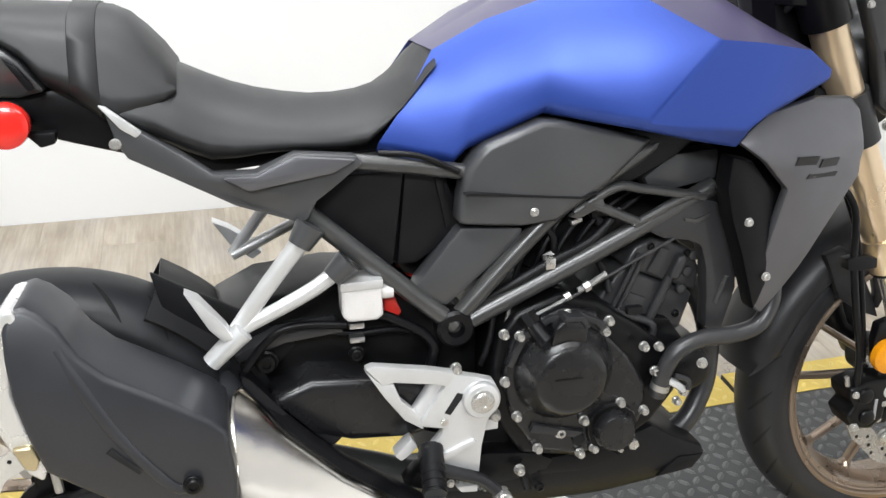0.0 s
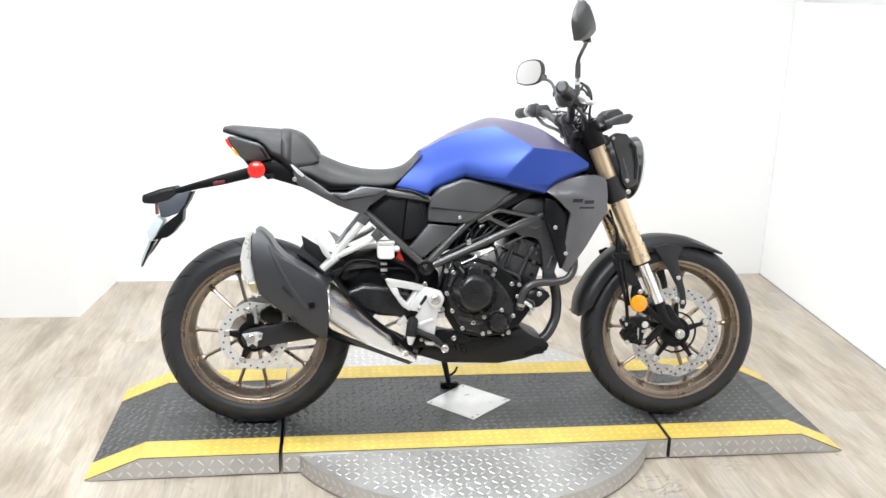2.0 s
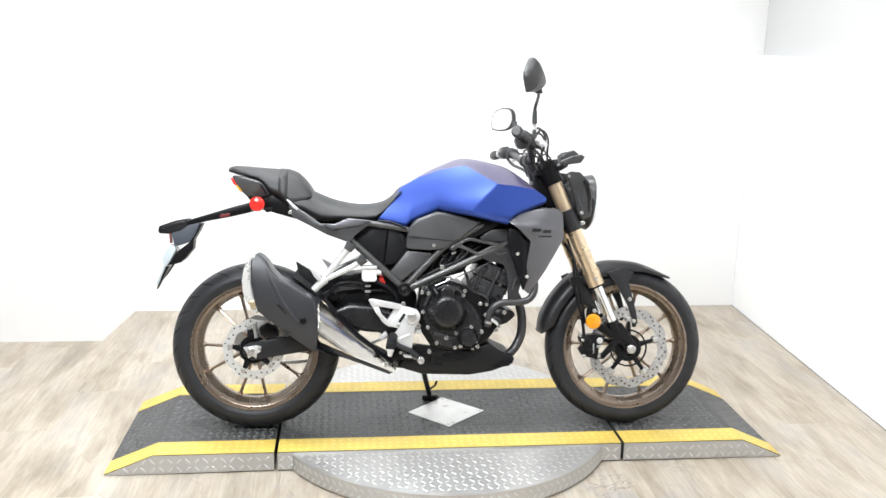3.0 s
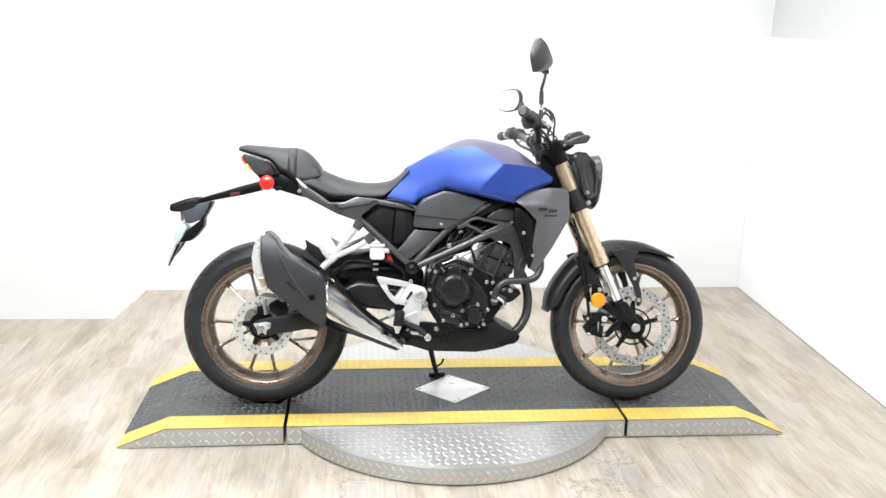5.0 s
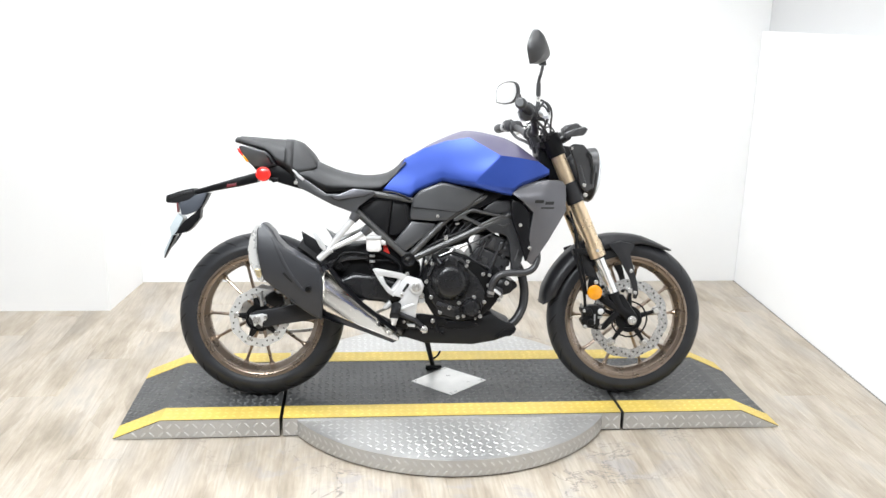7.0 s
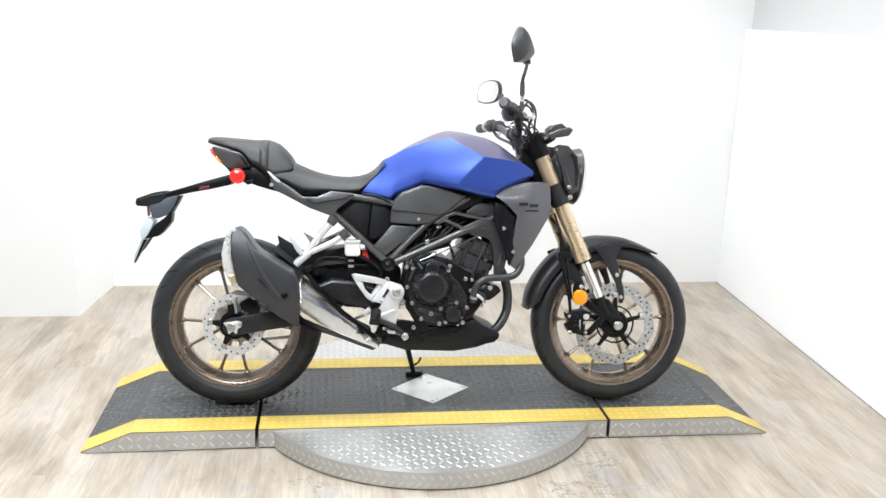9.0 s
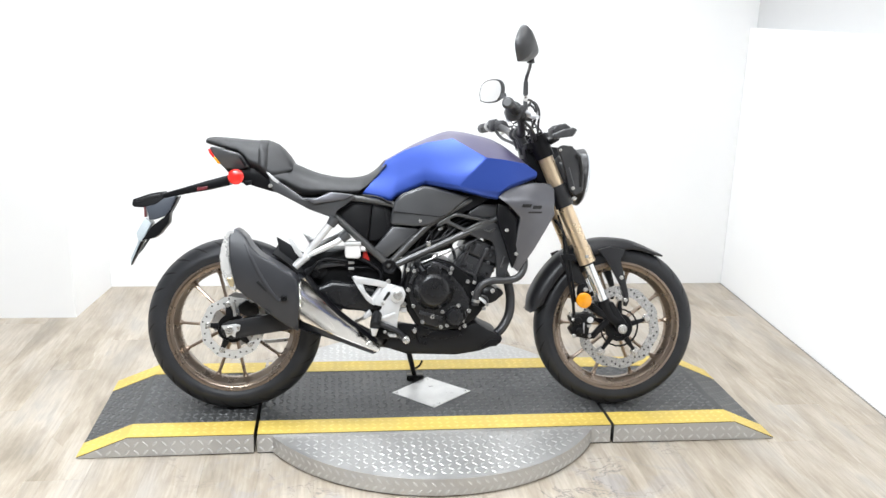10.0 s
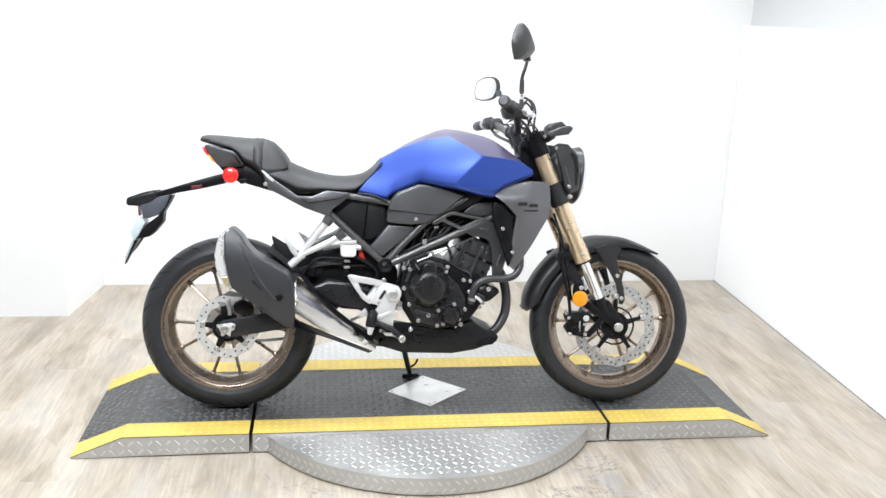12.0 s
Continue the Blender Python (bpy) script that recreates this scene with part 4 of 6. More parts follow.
for s in (-1, 1):
    ya, yb = (-0.150, -0.118) if s < 0 else (0.118, 0.150)
    side = part("side_panel", slab([(-0.556, 0.832), (-0.533, 0.814), (-0.474, 0.777), (-0.440, 0.752), (-0.391, 0.752), (-0.344, 0.772), (-0.271, 0.765), (-0.263, 0.756), (-0.295, 0.731), (-0.321, 0.712), (-0.333, 0.690), (-0.343, 0.687), (-0.416, 0.713), (-0.487, 0.749), (-0.534, 0.772), (-0.545, 0.79)],
                                    ya, yb, 0.004, 2, lambda x, z, side, s=s: (-0.004 * s if (side == 0) == (s < 0) else 0) + 0.03 * s * -max(0, (-0.42 - x) / 0.14)), COVER, bike, "dark grey side panel under the seat")
    if s < 0:
        part("panel_facet", slab([(-0.430, 0.750), (-0.391, 0.751), (-0.344, 0.771), (-0.272, 0.763), (-0.30, 0.748), (-0.40, 0.732)], -0.156, -0.146, 0.004), GUNMETAL, side)
        part("panel_edge", slab([(-0.560, 0.836), (-0.552, 0.834), (-0.515, 0.803), (-0.522, 0.797), (-0.538, 0.808)], -0.126, -0.116, 0.002), SILVER, side, "bare metal seat bracket")
        bolt(-0.546, -0.12, 0.79, 0.007, side)

# ---- frame ----
frame_root = tagged(empty("trellis_frame"), "dark steel tube trellis frame")
frame_root.parent = bike
for s in (-1, 1):
    y = 0.125 * s
    part("tube", tube([(-0.145, y, 0.523), (-0.25, y, 0.617), (-0.335, y * 0.98, 0.694)], 0.0125, 2, 14), FRAME, frame_root)
    part("tube", tube([(-0.140, y, 0.535), (-0.024, y, 0.655), (0.039, y, 0.700), (0.10, y * 0.97, 0.735), (0.22, y * 0.8, 0.80)], 0.0125, 5, 14), FRAME, frame_root)
    part("tube", tube([(-0.125, y, 0.528), (0.05, y, 0.607), (0.225, y * 0.97, 0.690)], 0.013, 2, 14), FRAME, frame_root)
    part("tube", tube([(-0.10, y * 0.95, 0.725), (-0.19, y * 0.97, 0.742), (-0.30, y * 0.97, 0.757)], 0.0105, 2, 14), FRAME, frame_root)
    part("pivot_boss", turned([(0.012, y - 0.012 * 1), (0.022, y - 0.014), (0.026, y - 0.01), (0.026, y + 0.014), (0.012, y + 0.012)], (-0.145, 0, 0.521), segs=28), BLACK, frame_root, "black hollow frame pivot")
    yg = y * 1.04
    for run in ([(0.018, 0.668), (0.075, 0.699), (0.113, 0.695), (0.165, 0.685), (0.208, 0.677)], [(0.030, 0.680), (0.053, 0.674), (0.084, 0.660), (0.116, 0.646)], [(0.104, 0.644), (0.131, 0.656), (0.158, 0.670), (0.190, 0.681)]):
        part("gusset_bar", tube([(x, yg, z) for x, z in run], 0.0068, 4, 10), FRAME, frame_root)
    part("gusset", slab([(0.010, 0.664), (0.030, 0.680), (0.056, 0.690), (0.060, 0.676), (0.040, 0.668), (0.024, 0.660)], yg - 0.006, yg + 0.006, 0.003), FRAME, frame_root, "flat steel gusset")
    part("gusset", slab([(0.128, 0.652), (0.160, 0.668), (0.190, 0.680), (0.206, 0.680), (0.206, 0.672), (0.160, 0.655)], yg - 0.005, yg + 0.005, 0.003), FRAME, frame_root, "flat steel gusset")
    ya, yb = (y - 0.010, y + 0.018) if s < 0 else (y - 0.018, y + 0.010)
    part("hanger", slab([(0.115, 0.640), (0.205, 0.676), (0.238, 0.666), (0.262, 0.60), (0.268, 0.540), (0.256, 0.494), (0.250, 0.472), (0.224, 0.482), (0.222, 0.53), (0.217, 0.575), (0.207, 0.607), (0.189, 0.616), (0.150, 0.622)], ya, yb, 0.006), CAST, frame_root, "flat grey engine hanger")
    if s < 0:
        part("hanger_rib", tube([(0.236, ya - 0.001, 0.520), (0.250, ya - 0.001, 0.560)], 0.0035, 1, 8), FRAME, frame_root)
        part("hanger_rib", slab([(0.175, 0.652), (0.195, 0.648), (0.215, 0.656), (0.214, 0.650), (0.195, 0.641), (0.178, 0.646)], ya - 0.003, ya + 0.002, 0.001), FRAME, frame_root)
    part("gusset_plate", slab([(0.01, 0.672), (0.06, 0.705), (0.10, 0.735), (0.055, 0.70), (0.03, 0.672)], ya + 0.008, yb - 0.008, 0.003), FRAME, frame_root)
part("crossbar", tube([(-0.145, -0.12, 0.521), (-0.145, 0.12, 0.521)], 0.018, 1), FRAME, frame_root)
part("steering_head", tube([(0.345, 0, 0.905), (0.395, 0, 0.79)], 0.032, 1, 20), FRAME, frame_root)
part("head_brace", slab([(0.18, 0.83), (0.35, 0.88), (0.385, 0.80), (0.23, 0.69), (0.15, 0.70)], -0.05, 0.05, 0.006), BLACK, frame_root)

# ---- side covers ----
for s in (-1, 1):
    def ys(a, b, s=s):
        return (-a, -b) if s < 0 else (b, a)
    bow = lambda x, z, side, s=s: s * -0.0 + (0.012 * s * -min(1, ((x + 0.02) / 0.13) ** 2) if (side == 0) == (s < 0) else 0)
    air = part("airbox_cover", slab([(-0.118, 0.757), (-0.105, 0.770), (-0.036, 0.797), (-0.01, 0.795), (0.078, 0.776), (0.125, 0.762), (0.06, 0.708), (-0.012, 0.664), (-0.06, 0.660), (-0.143, 0.666), (-0.140, 0.700), (-0.132, 0.738)], *ys(0.150, 0.10), 0.010, 3, bow, 1), COVER, bike, "dark grey airbox side cover")
    if s < 0:
        part("cover_rib", slab([(-0.137, 0.709), (-0.128, 0.711), (0.02, 0.695), (0.042, 0.70), (0.04, 0.697), (0.02, 0.692), (-0.10, 0.705)], -0.1515, -0.13, 0.001), MATTE, air)
        bolt(-0.044, -0.149, 0.679, 0.006, air)
    part("dark_infill", slab([(0.07, 0.779), (0.125, 0.772), (0.20, 0.766), (0.16, 0.735), (0.05, 0.68), (0.0, 0.665), (0.05, 0.72)], *ys(0.128, 0.08), 0.004), BLACK, bike)
    part("lower_cover", slab([(-0.136, 0.658), (-0.050, 0.652), (-0.055, 0.634), (-0.155, 0.550), (-0.200, 0.573), (-0.194, 0.586)], *ys(0.125, 0.085), 0.006), COVER, bike, "dark grey lower frame cover")
    part("inner_cover", slab([(0.122, 0.706), (0.162, 0.736), (0.232, 0.741), (0.232, 0.698), (0.164, 0.686), (0.13, 0.692)], *ys(0.118, 0.08), 0.006), COVER, bike, "dark grey cover behind the frame tubes")
battery = part("battery_cover", slab([(-0.330, 0.703), (-0.275, 0.732), (-0.205, 0.736), (-0.222, 0.606), (-0.26, 0.625)], -0.105, 0.10, 0.005), INNER, bike, "dark grey cover under the seat")
part("rear_cover", slab([(-0.203, 0.734), (-0.150, 0.722), (-0.125, 0.66), (-0.13, 0.646), (-0.19, 0.606), (-0.216, 0.606)], -0.100, 0.095, 0.005), INNER, bike)
part("cover_rib", slab([(-0.165, 0.722), (-0.155, 0.720), (-0.140, 0.66), (-0.150, 0.652)], -0.104, -0.098, 0.002), MATTE, battery)
part("seat_rail_wire", tube([(-0.24, -0.12, 0.762), (-0.19, -0.128, 0.757), (-0.14, -0.135, 0.735)], 0.004), BLACK, bike)
part("airbox_top", slab([(-0.20, 0.735), (0.20, 0.735), (0.20, 0.795), (-0.03, 0.830), (-0.12, 0.80), (-0.20, 0.80)], -0.085, 0.085, 0.004), INNER, bike)
part("frame_infill", slab([(-0.338, 0.705), (-0.332, 0.755), (-0.20, 0.758), (-0.15, 0.735), (-0.19, 0.60), (-0.255, 0.615)], -0.088, 0.088, 0.004), INNER, bike)
part("core_block", slab([(-0.30, 0.70), (-0.20, 0.75), (0.10, 0.76), (0.20, 0.74), (0.20, 0.62), (0.05, 0.60), (-0.10, 0.56), (-0.20, 0.58)], -0.07, 0.07, 0.01), ENGINE, bike)

# ---- tank ----
TC = [(-0.165, 0, 0.882), (-0.058, 0, 0.938), (-0.002, 0, 0.967), (0.055, 0, 0.988), (0.099, 0, 0.987), (0.142, 0, 0.980), (0.210, 0, 0.963), (0.256, 0, 0.940), (0.291, 0, 0.906), (0.330, 0, 0.870)]
TS = [(-0.160, -0.072, 0.880), (-0.096, -0.090, 0.917), (-0.021, -0.112, 0.944), (0.064, -0.138, 0.958)]
TK, TQ, TR, TN = (0.169, -0.207, 0.895), (0.230, -0.203, 0.889), (0.302, -0.195, 0.877), (0.345, -0.180, 0.850)
TM = [(-0.204, -0.096, 0.812), (-0.120, -0.116, 0.830), (-0.030, -0.147, 0.866), (0.070, -0.184, 0.874)]
TB = [(-0.238, -0.104, 0.757), (-0.143, -0.120, 0.738), (-0.125, -0.126, 0.758), (-0.028, -0.142, 0.803), (0.083, -0.204, 0.786), (0.168, -0.202, 0.766), (0.213, -0.200, 0.757), (0.236, -0.196, 0.783), (0.346, -0.174, 0.828)]

TE = [(x, y, z + 0.013) for x, y, z in TB[:5]]
TL = [(x, y + 0.012, z) for x, y, z in TB[:5]] + [(x, y + 0.011, z) for x, y, z in TB[5:]]
TW = [(0.160, -0.206, 0.786), (0.216, -0.206, 0.782), (0.250, -0.203, 0.804), (0.347, -0.177, 0.838)]


def mesh_of(faces, sharp, round_off=0.006):
    """Facets given by corner points, welded and mirrored, with the feature lines softened."""
    bm = bmesh.new()
    known = {}

    def v(p):
        key = tuple(round(c, 5) for c in p)
        if key not in known:
            known[key] = bm.verts.new(p)
        return known[key]
    for f in faces:
        bm.faces.new([v(p) for p in f])
        bm.faces.new([v((p[0], -p[1], p[2])) for p in reversed(f)])
    edges = set()
    for line in sharp:
        for a, b in zip(line, line[1:]):
            for m in (1, -1):
                e = bm.edges.get((v((a[0], a[1] * m, a[2])), v((b[0], b[1] * m, b[2]))))
                if e and len(e.link_faces) == 2:
                    edges.add(e)
    bmesh.ops.recalc_face_normals(bm, faces=bm.faces[:])
    if edges:
        bmesh.ops.bevel(bm, geom=list(edges), offset=round_off, segments=3, affect="EDGES", profile=0.5, clamp_overlap=True)
    return bm


inner = [(x + (0.0 if i < 7 else -0.02), y + 0.035, z - 0.004) for i, (x, y, z) in enumerate(TL)]
faces = [(TS[0], TS[1], TM[1], TM[0]), (TS[1], TS[2], TM[2], TM[1]), (TS[2], TS[3], TM[3], TM[2]), (TS[3], TK, TM[3]),
         (TM[0], TM[1], TE[1], TE[0]), (TM[1], TE[2], TE[1]), (TM[1], TM[2], TE[3], TE[2]), (TM[2], TM[3], TE[4], TE[3]), (TM[3], TK, TE[4]),
         (TK, TQ, TW[0], TE[4]), (TQ, TW[2], TW[1], TW[0]), (TQ, TR, TW[2]), (TR, TN, TW[3], TW[2]), (TE[4], TW[0], TL[5], TL[4])]
faces += [(TW[i], TW[i + 1], TL[i + 6], TL[i + 5]) for i in range(3)]
faces += [(TE[i], TE[i + 1], TL[i + 1], TL[i]) for i in range(4)]
faces += [(TL[i], TL[i + 1], inner[i + 1], inner[i]) for i in range(8)]
lines = [TS + [TK], [TK, TQ, TR, TN], [TK, TE[4], TL[5]], TE, TL, TW, [TN, TW[3], TL[8]]]
tank = part("fuel_tank", mesh_of(faces, lines, 0.005), BLUE, bike, "matte metallic blue fuel tank with sharp creases", smooth=32)


def spread(points, n):
    """n points evenly in number along a broken line."""
    p = [Vector(q) for q in points]
    out = []
    for k in range(n):
        f = k * (len(p) - 1) / (n - 1)
        i = min(int(f), len(p) - 2)
        out.append(p[i].lerp(p[i + 1], f - i))
    return out


edge, ridge = spread(TS + [TK, TQ, TR, TN], 36), spread(curve(TC, 4), 36)
bm = bmesh.new()
rows = []
for a, c in zip(edge, ridge):
    half = []
    for v in np.linspace(0, 1, 9):
        lift = 0.25 * v + 0.75 * math.sin(v * math.pi / 2)
        half.append(Vector((a.x + (c.x - a.x) * v, a.y * (1 - v), a.z + (c.z - a.z) * lift)))
    half = [Vector((a.x, a.y * 0.93, a.z - 0.012))] + half
    rows.append([bm.verts.new(p) for p in half] + [bm.verts.new((p.x, -p.y, p.z)) for p in half[-2::-1]])
for a, b in zip(rows, rows[1:]):
    for i in range(len(a) - 1):
        bm.faces.new((a[i], a[i + 1], b[i + 1], b[i]))
part("tank_top", bm, TANK_TOP, tank, "top of the tank, its blue greyed to paint in the ceiling reflection", smooth=60)
part("tank_core", slab([(-0.15, 0.86), (0.05, 0.93), (0.25, 0.86), (0.33, 0.82), (0.22, 0.76), (-0.03, 0.80), (-0.13, 0.765), (-0.2, 0.775)], -0.08, 0.08, 0.01), BLACK, tank)
part("top_step", slab([(0.222, 0.893), (0.266, 0.902), (0.282, 0.894), (0.264, 0.886), (0.235, 0.886)], -0.112, 0.112, 0.003), BLACK, tank)

# ---- radiator and shrouds ----
for s in (-1, 1):
    def ys(a, b, s=s):
        return (-a, -b) if s < 0 else (b, a)
    lean_in = lambda x, z, side, s=s: -s * (0.46 * max(0, z - 0.748) + 0.17 * max(0, 0.748 - z)) - s * 0.25 * max(0, x - 0.33)
    sh = part("radiator_shroud", slab([(0.212, 0.764), (0.235, 0.782), (0.262, 0.798), (0.338, 0.814), (0.398, 0.810), (0.410, 0.793), (0.408, 0.727), (0.412, 0.706), (0.350, 0.596), (0.292, 0.508), (0.272, 0.526), (0.274, 0.573), (0.290, 0.697), (0.250, 0.737)], *ys(0.205, 0.188), 0.005, 2, lean_in, 2), GUNMETAL, bike, "satin grey radiator shroud")
    if s < 0:
        bolt(0.281, -0.182, 0.572, 0.0065, sh)
        for x0, x1, z0, z1 in ((0.292, 0.323, 0.731, 0.742), (0.329, 0.360, 0.726, 0.737), (0.314, 0.362, 0.711, 0.717)):
            part("decal_bar", slab([(x0, z0), (x1, z0), (x1 + 0.003, z1), (x0 + 0.003, z1)], -0.2066, -0.2036, 0.0, 2, lean_in), DECAL, sh, "black lettering bar")
    part("radiator_guard", slab([(0.216, 0.742), (0.246, 0.735), (0.284, 0.690), (0.282, 0.64), (0.285, 0.56), (0.270, 0.52), (0.245, 0.60), (0.222, 0.66), (0.212, 0.70)], *ys(0.180, 0.145), 0.006), BLACK, bike, "black radiator side guard")
    bolt(0.247, -0.181 if s < 0 else 0.181, 0.652, 0.0065, sh, "-y" if s < 0 else "+y")
radiator = part("radiator", slab([(0.285, 0.74), (0.325, 0.74), (0.312, 0.545), (0.280, 0.545)], -0.15, 0.15, 0.004), BLACK, bike, "black radiator core")

# ---- engine ----
part("engine_front", slab([(0.13, 0.50), (0.180, 0.492), (0.208, 0.455), (0.246, 0.442), (0.256, 0.425), (0.225, 0.398), (0.17, 0.39)], -0.11, 0.08, 0.010), ENGINE, bike, "black front engine mount and pump cover")
eng = part("engine_case", slab([(-0.085, 0.50), (-0.06, 0.535), (0.0, 0.555), (0.06, 0.54), (0.12, 0.50), (0.165, 0.46), (0.19, 0.43), (0.185, 0.385), (0.15, 0.34), (0.10, 0.308), (0.03, 0.300), (-0.05, 0.315), (-0.085, 0.37), (-0.10, 0.43)], -0.135, 0.13, 0.010, 3), ENGINE, bike, "black single-cylinder engine")
part("case_cover", slab([(-0.072, 0.50), (-0.05, 0.525), (0.0, 0.542), (0.05, 0.53), (0.062, 0.50), (0.10, 0.46), (0.13, 0.41), (0.125, 0.355), (0.09, 0.322), (0.03, 0.312), (-0.035, 0.33), (-0.07, 0.385), (-0.083, 0.45)], -0.150, -0.13, 0.006, 3), CASE, eng)
part("clutch_cover", turned([(0, -0.186), (0.040, -0.186), (0.047, -0.1845), (0.051, -0.181), (0.060, -0.168), (0.067, -0.160), (0.072, -0.152), (0.075, -0.142), (0.075, -0.13)], (0.004, 0, 0.448), segs=64, closed=False), CASE, eng, "round black clutch cover")
part("cover_crown", slab([(-0.024, 0.497), (-0.020, 0.524), (-0.008, 0.534), (0.018, 0.532), (0.028, 0.520), (0.026, 0.494), (0.0, 0.503)], -0.176, -0.140, 0.005, 3), CASE, eng)
part("filler_boss", tube([(-0.046, -0.152, 0.527), (-0.030, -0.172, 0.505)], (0.011, 0.0125), 1, 16), BLACK, eng)
part("crown_rib", slab([(-0.010, 0.534), (-0.006, 0.540), (0.020, 0.538), (0.030, 0.522), (0.024, 0.520), (0.016, 0.531)], -0.178, -0.150, 0.002), CASTBLACK, eng)
part("filler_plug", tube([(-0.052, -0.146, 0.537), (-0.044, -0.155, 0.524)], 0.0135, 1, 8), ENGINE, eng)
part("filter_cover", turned([(0, -0.176), (0.022, -0.176), (0.026, -0.175), (0.0295, -0.169), (0.031, -0.158), (0.037, -0.156), (0.039, -0.15), (0.039, -0.14)], (0.079, 0, 0.352), segs=44, closed=False), CASE, eng, "round oil filter cover")
part("cover_bar", box(-0.022, 0.018, -0.1872, -0.1852, 0.4525, 0.4550, 0.0004), ENGINE, eng, "faint lettering bar")
for x, z in ((-0.084, 0.514), (-0.062, 0.509), (0.005, 0.534), (0.066, 0.518), (0.061, 0.503), (0.121, 0.473), (0.140, 0.433), (0.127, 0.373), (0.107, 0.339), (0.090, 0.390), (0.036, 0.369), (0.053, 0.322), (0.032, 0.317), (-0.032, 0.334), (-0.064, 0.389), (-0.082, 0.444)):
    bolt(x, -0.151, z, 0.0072, eng, h=0.011)
part("drain_cock", tube([(0.158, -0.158, 0.419), (0.170, -0.160, 0.413), (0.184, -0.158, 0.402)], (0.0055, 0.007), 2, 8), SILVER, eng)
for x, z in ((0.144, 0.470), (0.188, 0.394), (0.179, 0.380)):
    bolt(x, -0.150, z, 0.0068, eng, h=0.01)
bolt(0.002, -0.152, 0.353, 0.0085, eng, h=0.006)
bolt(0.096, -0.150, 0.312, 0.0045, eng, h=0.006)
# cylinder leans ahead, with cooling ribs and cables
cyl = part("cylinder", slab([(0.068, 0.522), (0.098, 0.560), (0.110, 0.572), (0.222, 0.522), (0.205, 0.468), (0.159, 0.460), (0.10, 0.48)], -0.098, 0.10, 0.008, 3), CAST, bike, "black water-cooled cylinder block")
part("cylinder_head", slab([(0.106, 0.576), (0.122, 0.603), (0.150, 0.615), (0.176, 0.610), (0.214, 0.590), (0.226, 0.560), (0.223, 0.527), (0.165, 0.550)], -0.104, 0.10, 0.007, 3), CAST, cyl)
for a, b, r in (((0.094, 0.512), (0.128, 0.594), 0.0040), ((0.103, 0.508), (0.136, 0.590), 0.0040), ((0.148, 0.478), (0.178, 0.556), 0.0070)):
    part("rib", tube([(a[0], -0.101, a[1]), (b[0], -0.106, b[1])], r, 1, 10), CAST, cyl)
part("plug_cap", slab([(0.172, 0.556), (0.186, 0.551), (0.200, 0.582), (0.194, 0.590), (0.184, 0.586)], -0.118, -0.100, 0.005, 3), CAST, cyl)
part("head_step", slab([(0.140, 0.566), (0.160, 0.558), (0.176, 0.596), (0.160, 0.602)], -0.109, -0.100, 0.004), CAST, cyl)
part("block_step", slab([(0.112, 0.538), (0.146, 0.524), (0.134, 0.494), (0.104, 0.506)], -0.103, -0.094, 0.004), CAST, cyl)
for z in (0.534, 0.560, 0.584):
    part("stud_boss", knob(0.008, -0.102, -0.110, 0.205 + 0.3 * (z - 0.56), z, 0.002, 14), CAST, cyl)
part("coolant_pipe", tube([(0.074, -0.125, 0.523), (0.10, -0.125, 0.512), (0.138, -0.123, 0.497), (0.149, -0.122, 0.486), (0.149, -0.12, 0.470)], 0.0055), CAST, eng)
part("coolant_pipe", tube([(0.082, -0.124, 0.494), (0.11, -0.124, 0.482), (0.134, -0.122, 0.474)], 0.0045), CAST, eng)
part("adjuster", tube([(0.022, -0.145, 0.563), (0.044, -0.145, 0.573), (0.063, -0.142, 0.583)], 0.0042, 1, 8), STEEL, bike, "bright clutch cable adjuster")
part("clutch_cable", tube([(-0.045, -0.15, 0.535), (0.0, -0.148, 0.550), (0.10, -0.14, 0.594), (0.165, -0.135, 0.622)], 0.0021, 4, 8), CAST, bike, "thin grey clutch cable")
part("cable_end", tube([(-0.045, -0.1515, 0.5345), (0.004, -0.1495, 0.5545)], 0.0024, 1, 8), STEEL, bike, "bright cable end")
for x, z, r in ((0.003, 0.5545, 0.0058), (0.030, 0.5665, 0.0072)):
    part("adjuster_nut", tube([(x, -0.146, z), (x + 0.008, -0.146, z + 0.004)], r, 1, 6), STEEL, bike)
throttle = part("throttle_body", slab([(-0.03, 0.66), (0.06, 0.66), (0.10, 0.64), (0.07, 0.58), (0.0, 0.56), (-0.05, 0.59)], -0.085, 0.05, 0.012), ENGINE, bike)
for i, (x, z) in enumerate(((0.022, 0.648), (0.032, 0.606), (-0.015, 0.600), (0.010, 0.585))):
    part("plug", tube([(x, -0.11, z), (x + 0.014, -0.11, z + 0.006)], 0.006 + 0.001 * (i % 2), 1, 10), (STEEL, SILVER, TANKLET, MATTE)[i], throttle)
for k in range(5):
    x = -0.06 + 0.028 * k
    part("cable", tube([(x, -0.10, 0.54 + 0.015 * k), (x + 0.012, -0.108, 0.60 + 0.008 * k), (x + 0.05, -0.10, 0.66), (x + 0.10, -0.09, 0.685)], 0.0042, 5, 8), BLACK if k % 2 else MATTE, bike)
part("cable", tube([(-0.105, -0.115, 0.455), (-0.095, -0.12, 0.49), (-0.088, -0.118, 0.53)], 0.0045, 4, 8), MATTE, bike)
part("cable", tube([(-0.085, -0.12, 0.475), (-0.075, -0.12, 0.50), (-0.062, -0.115, 0.545)], 0.003, 4, 8), STEEL, bike)

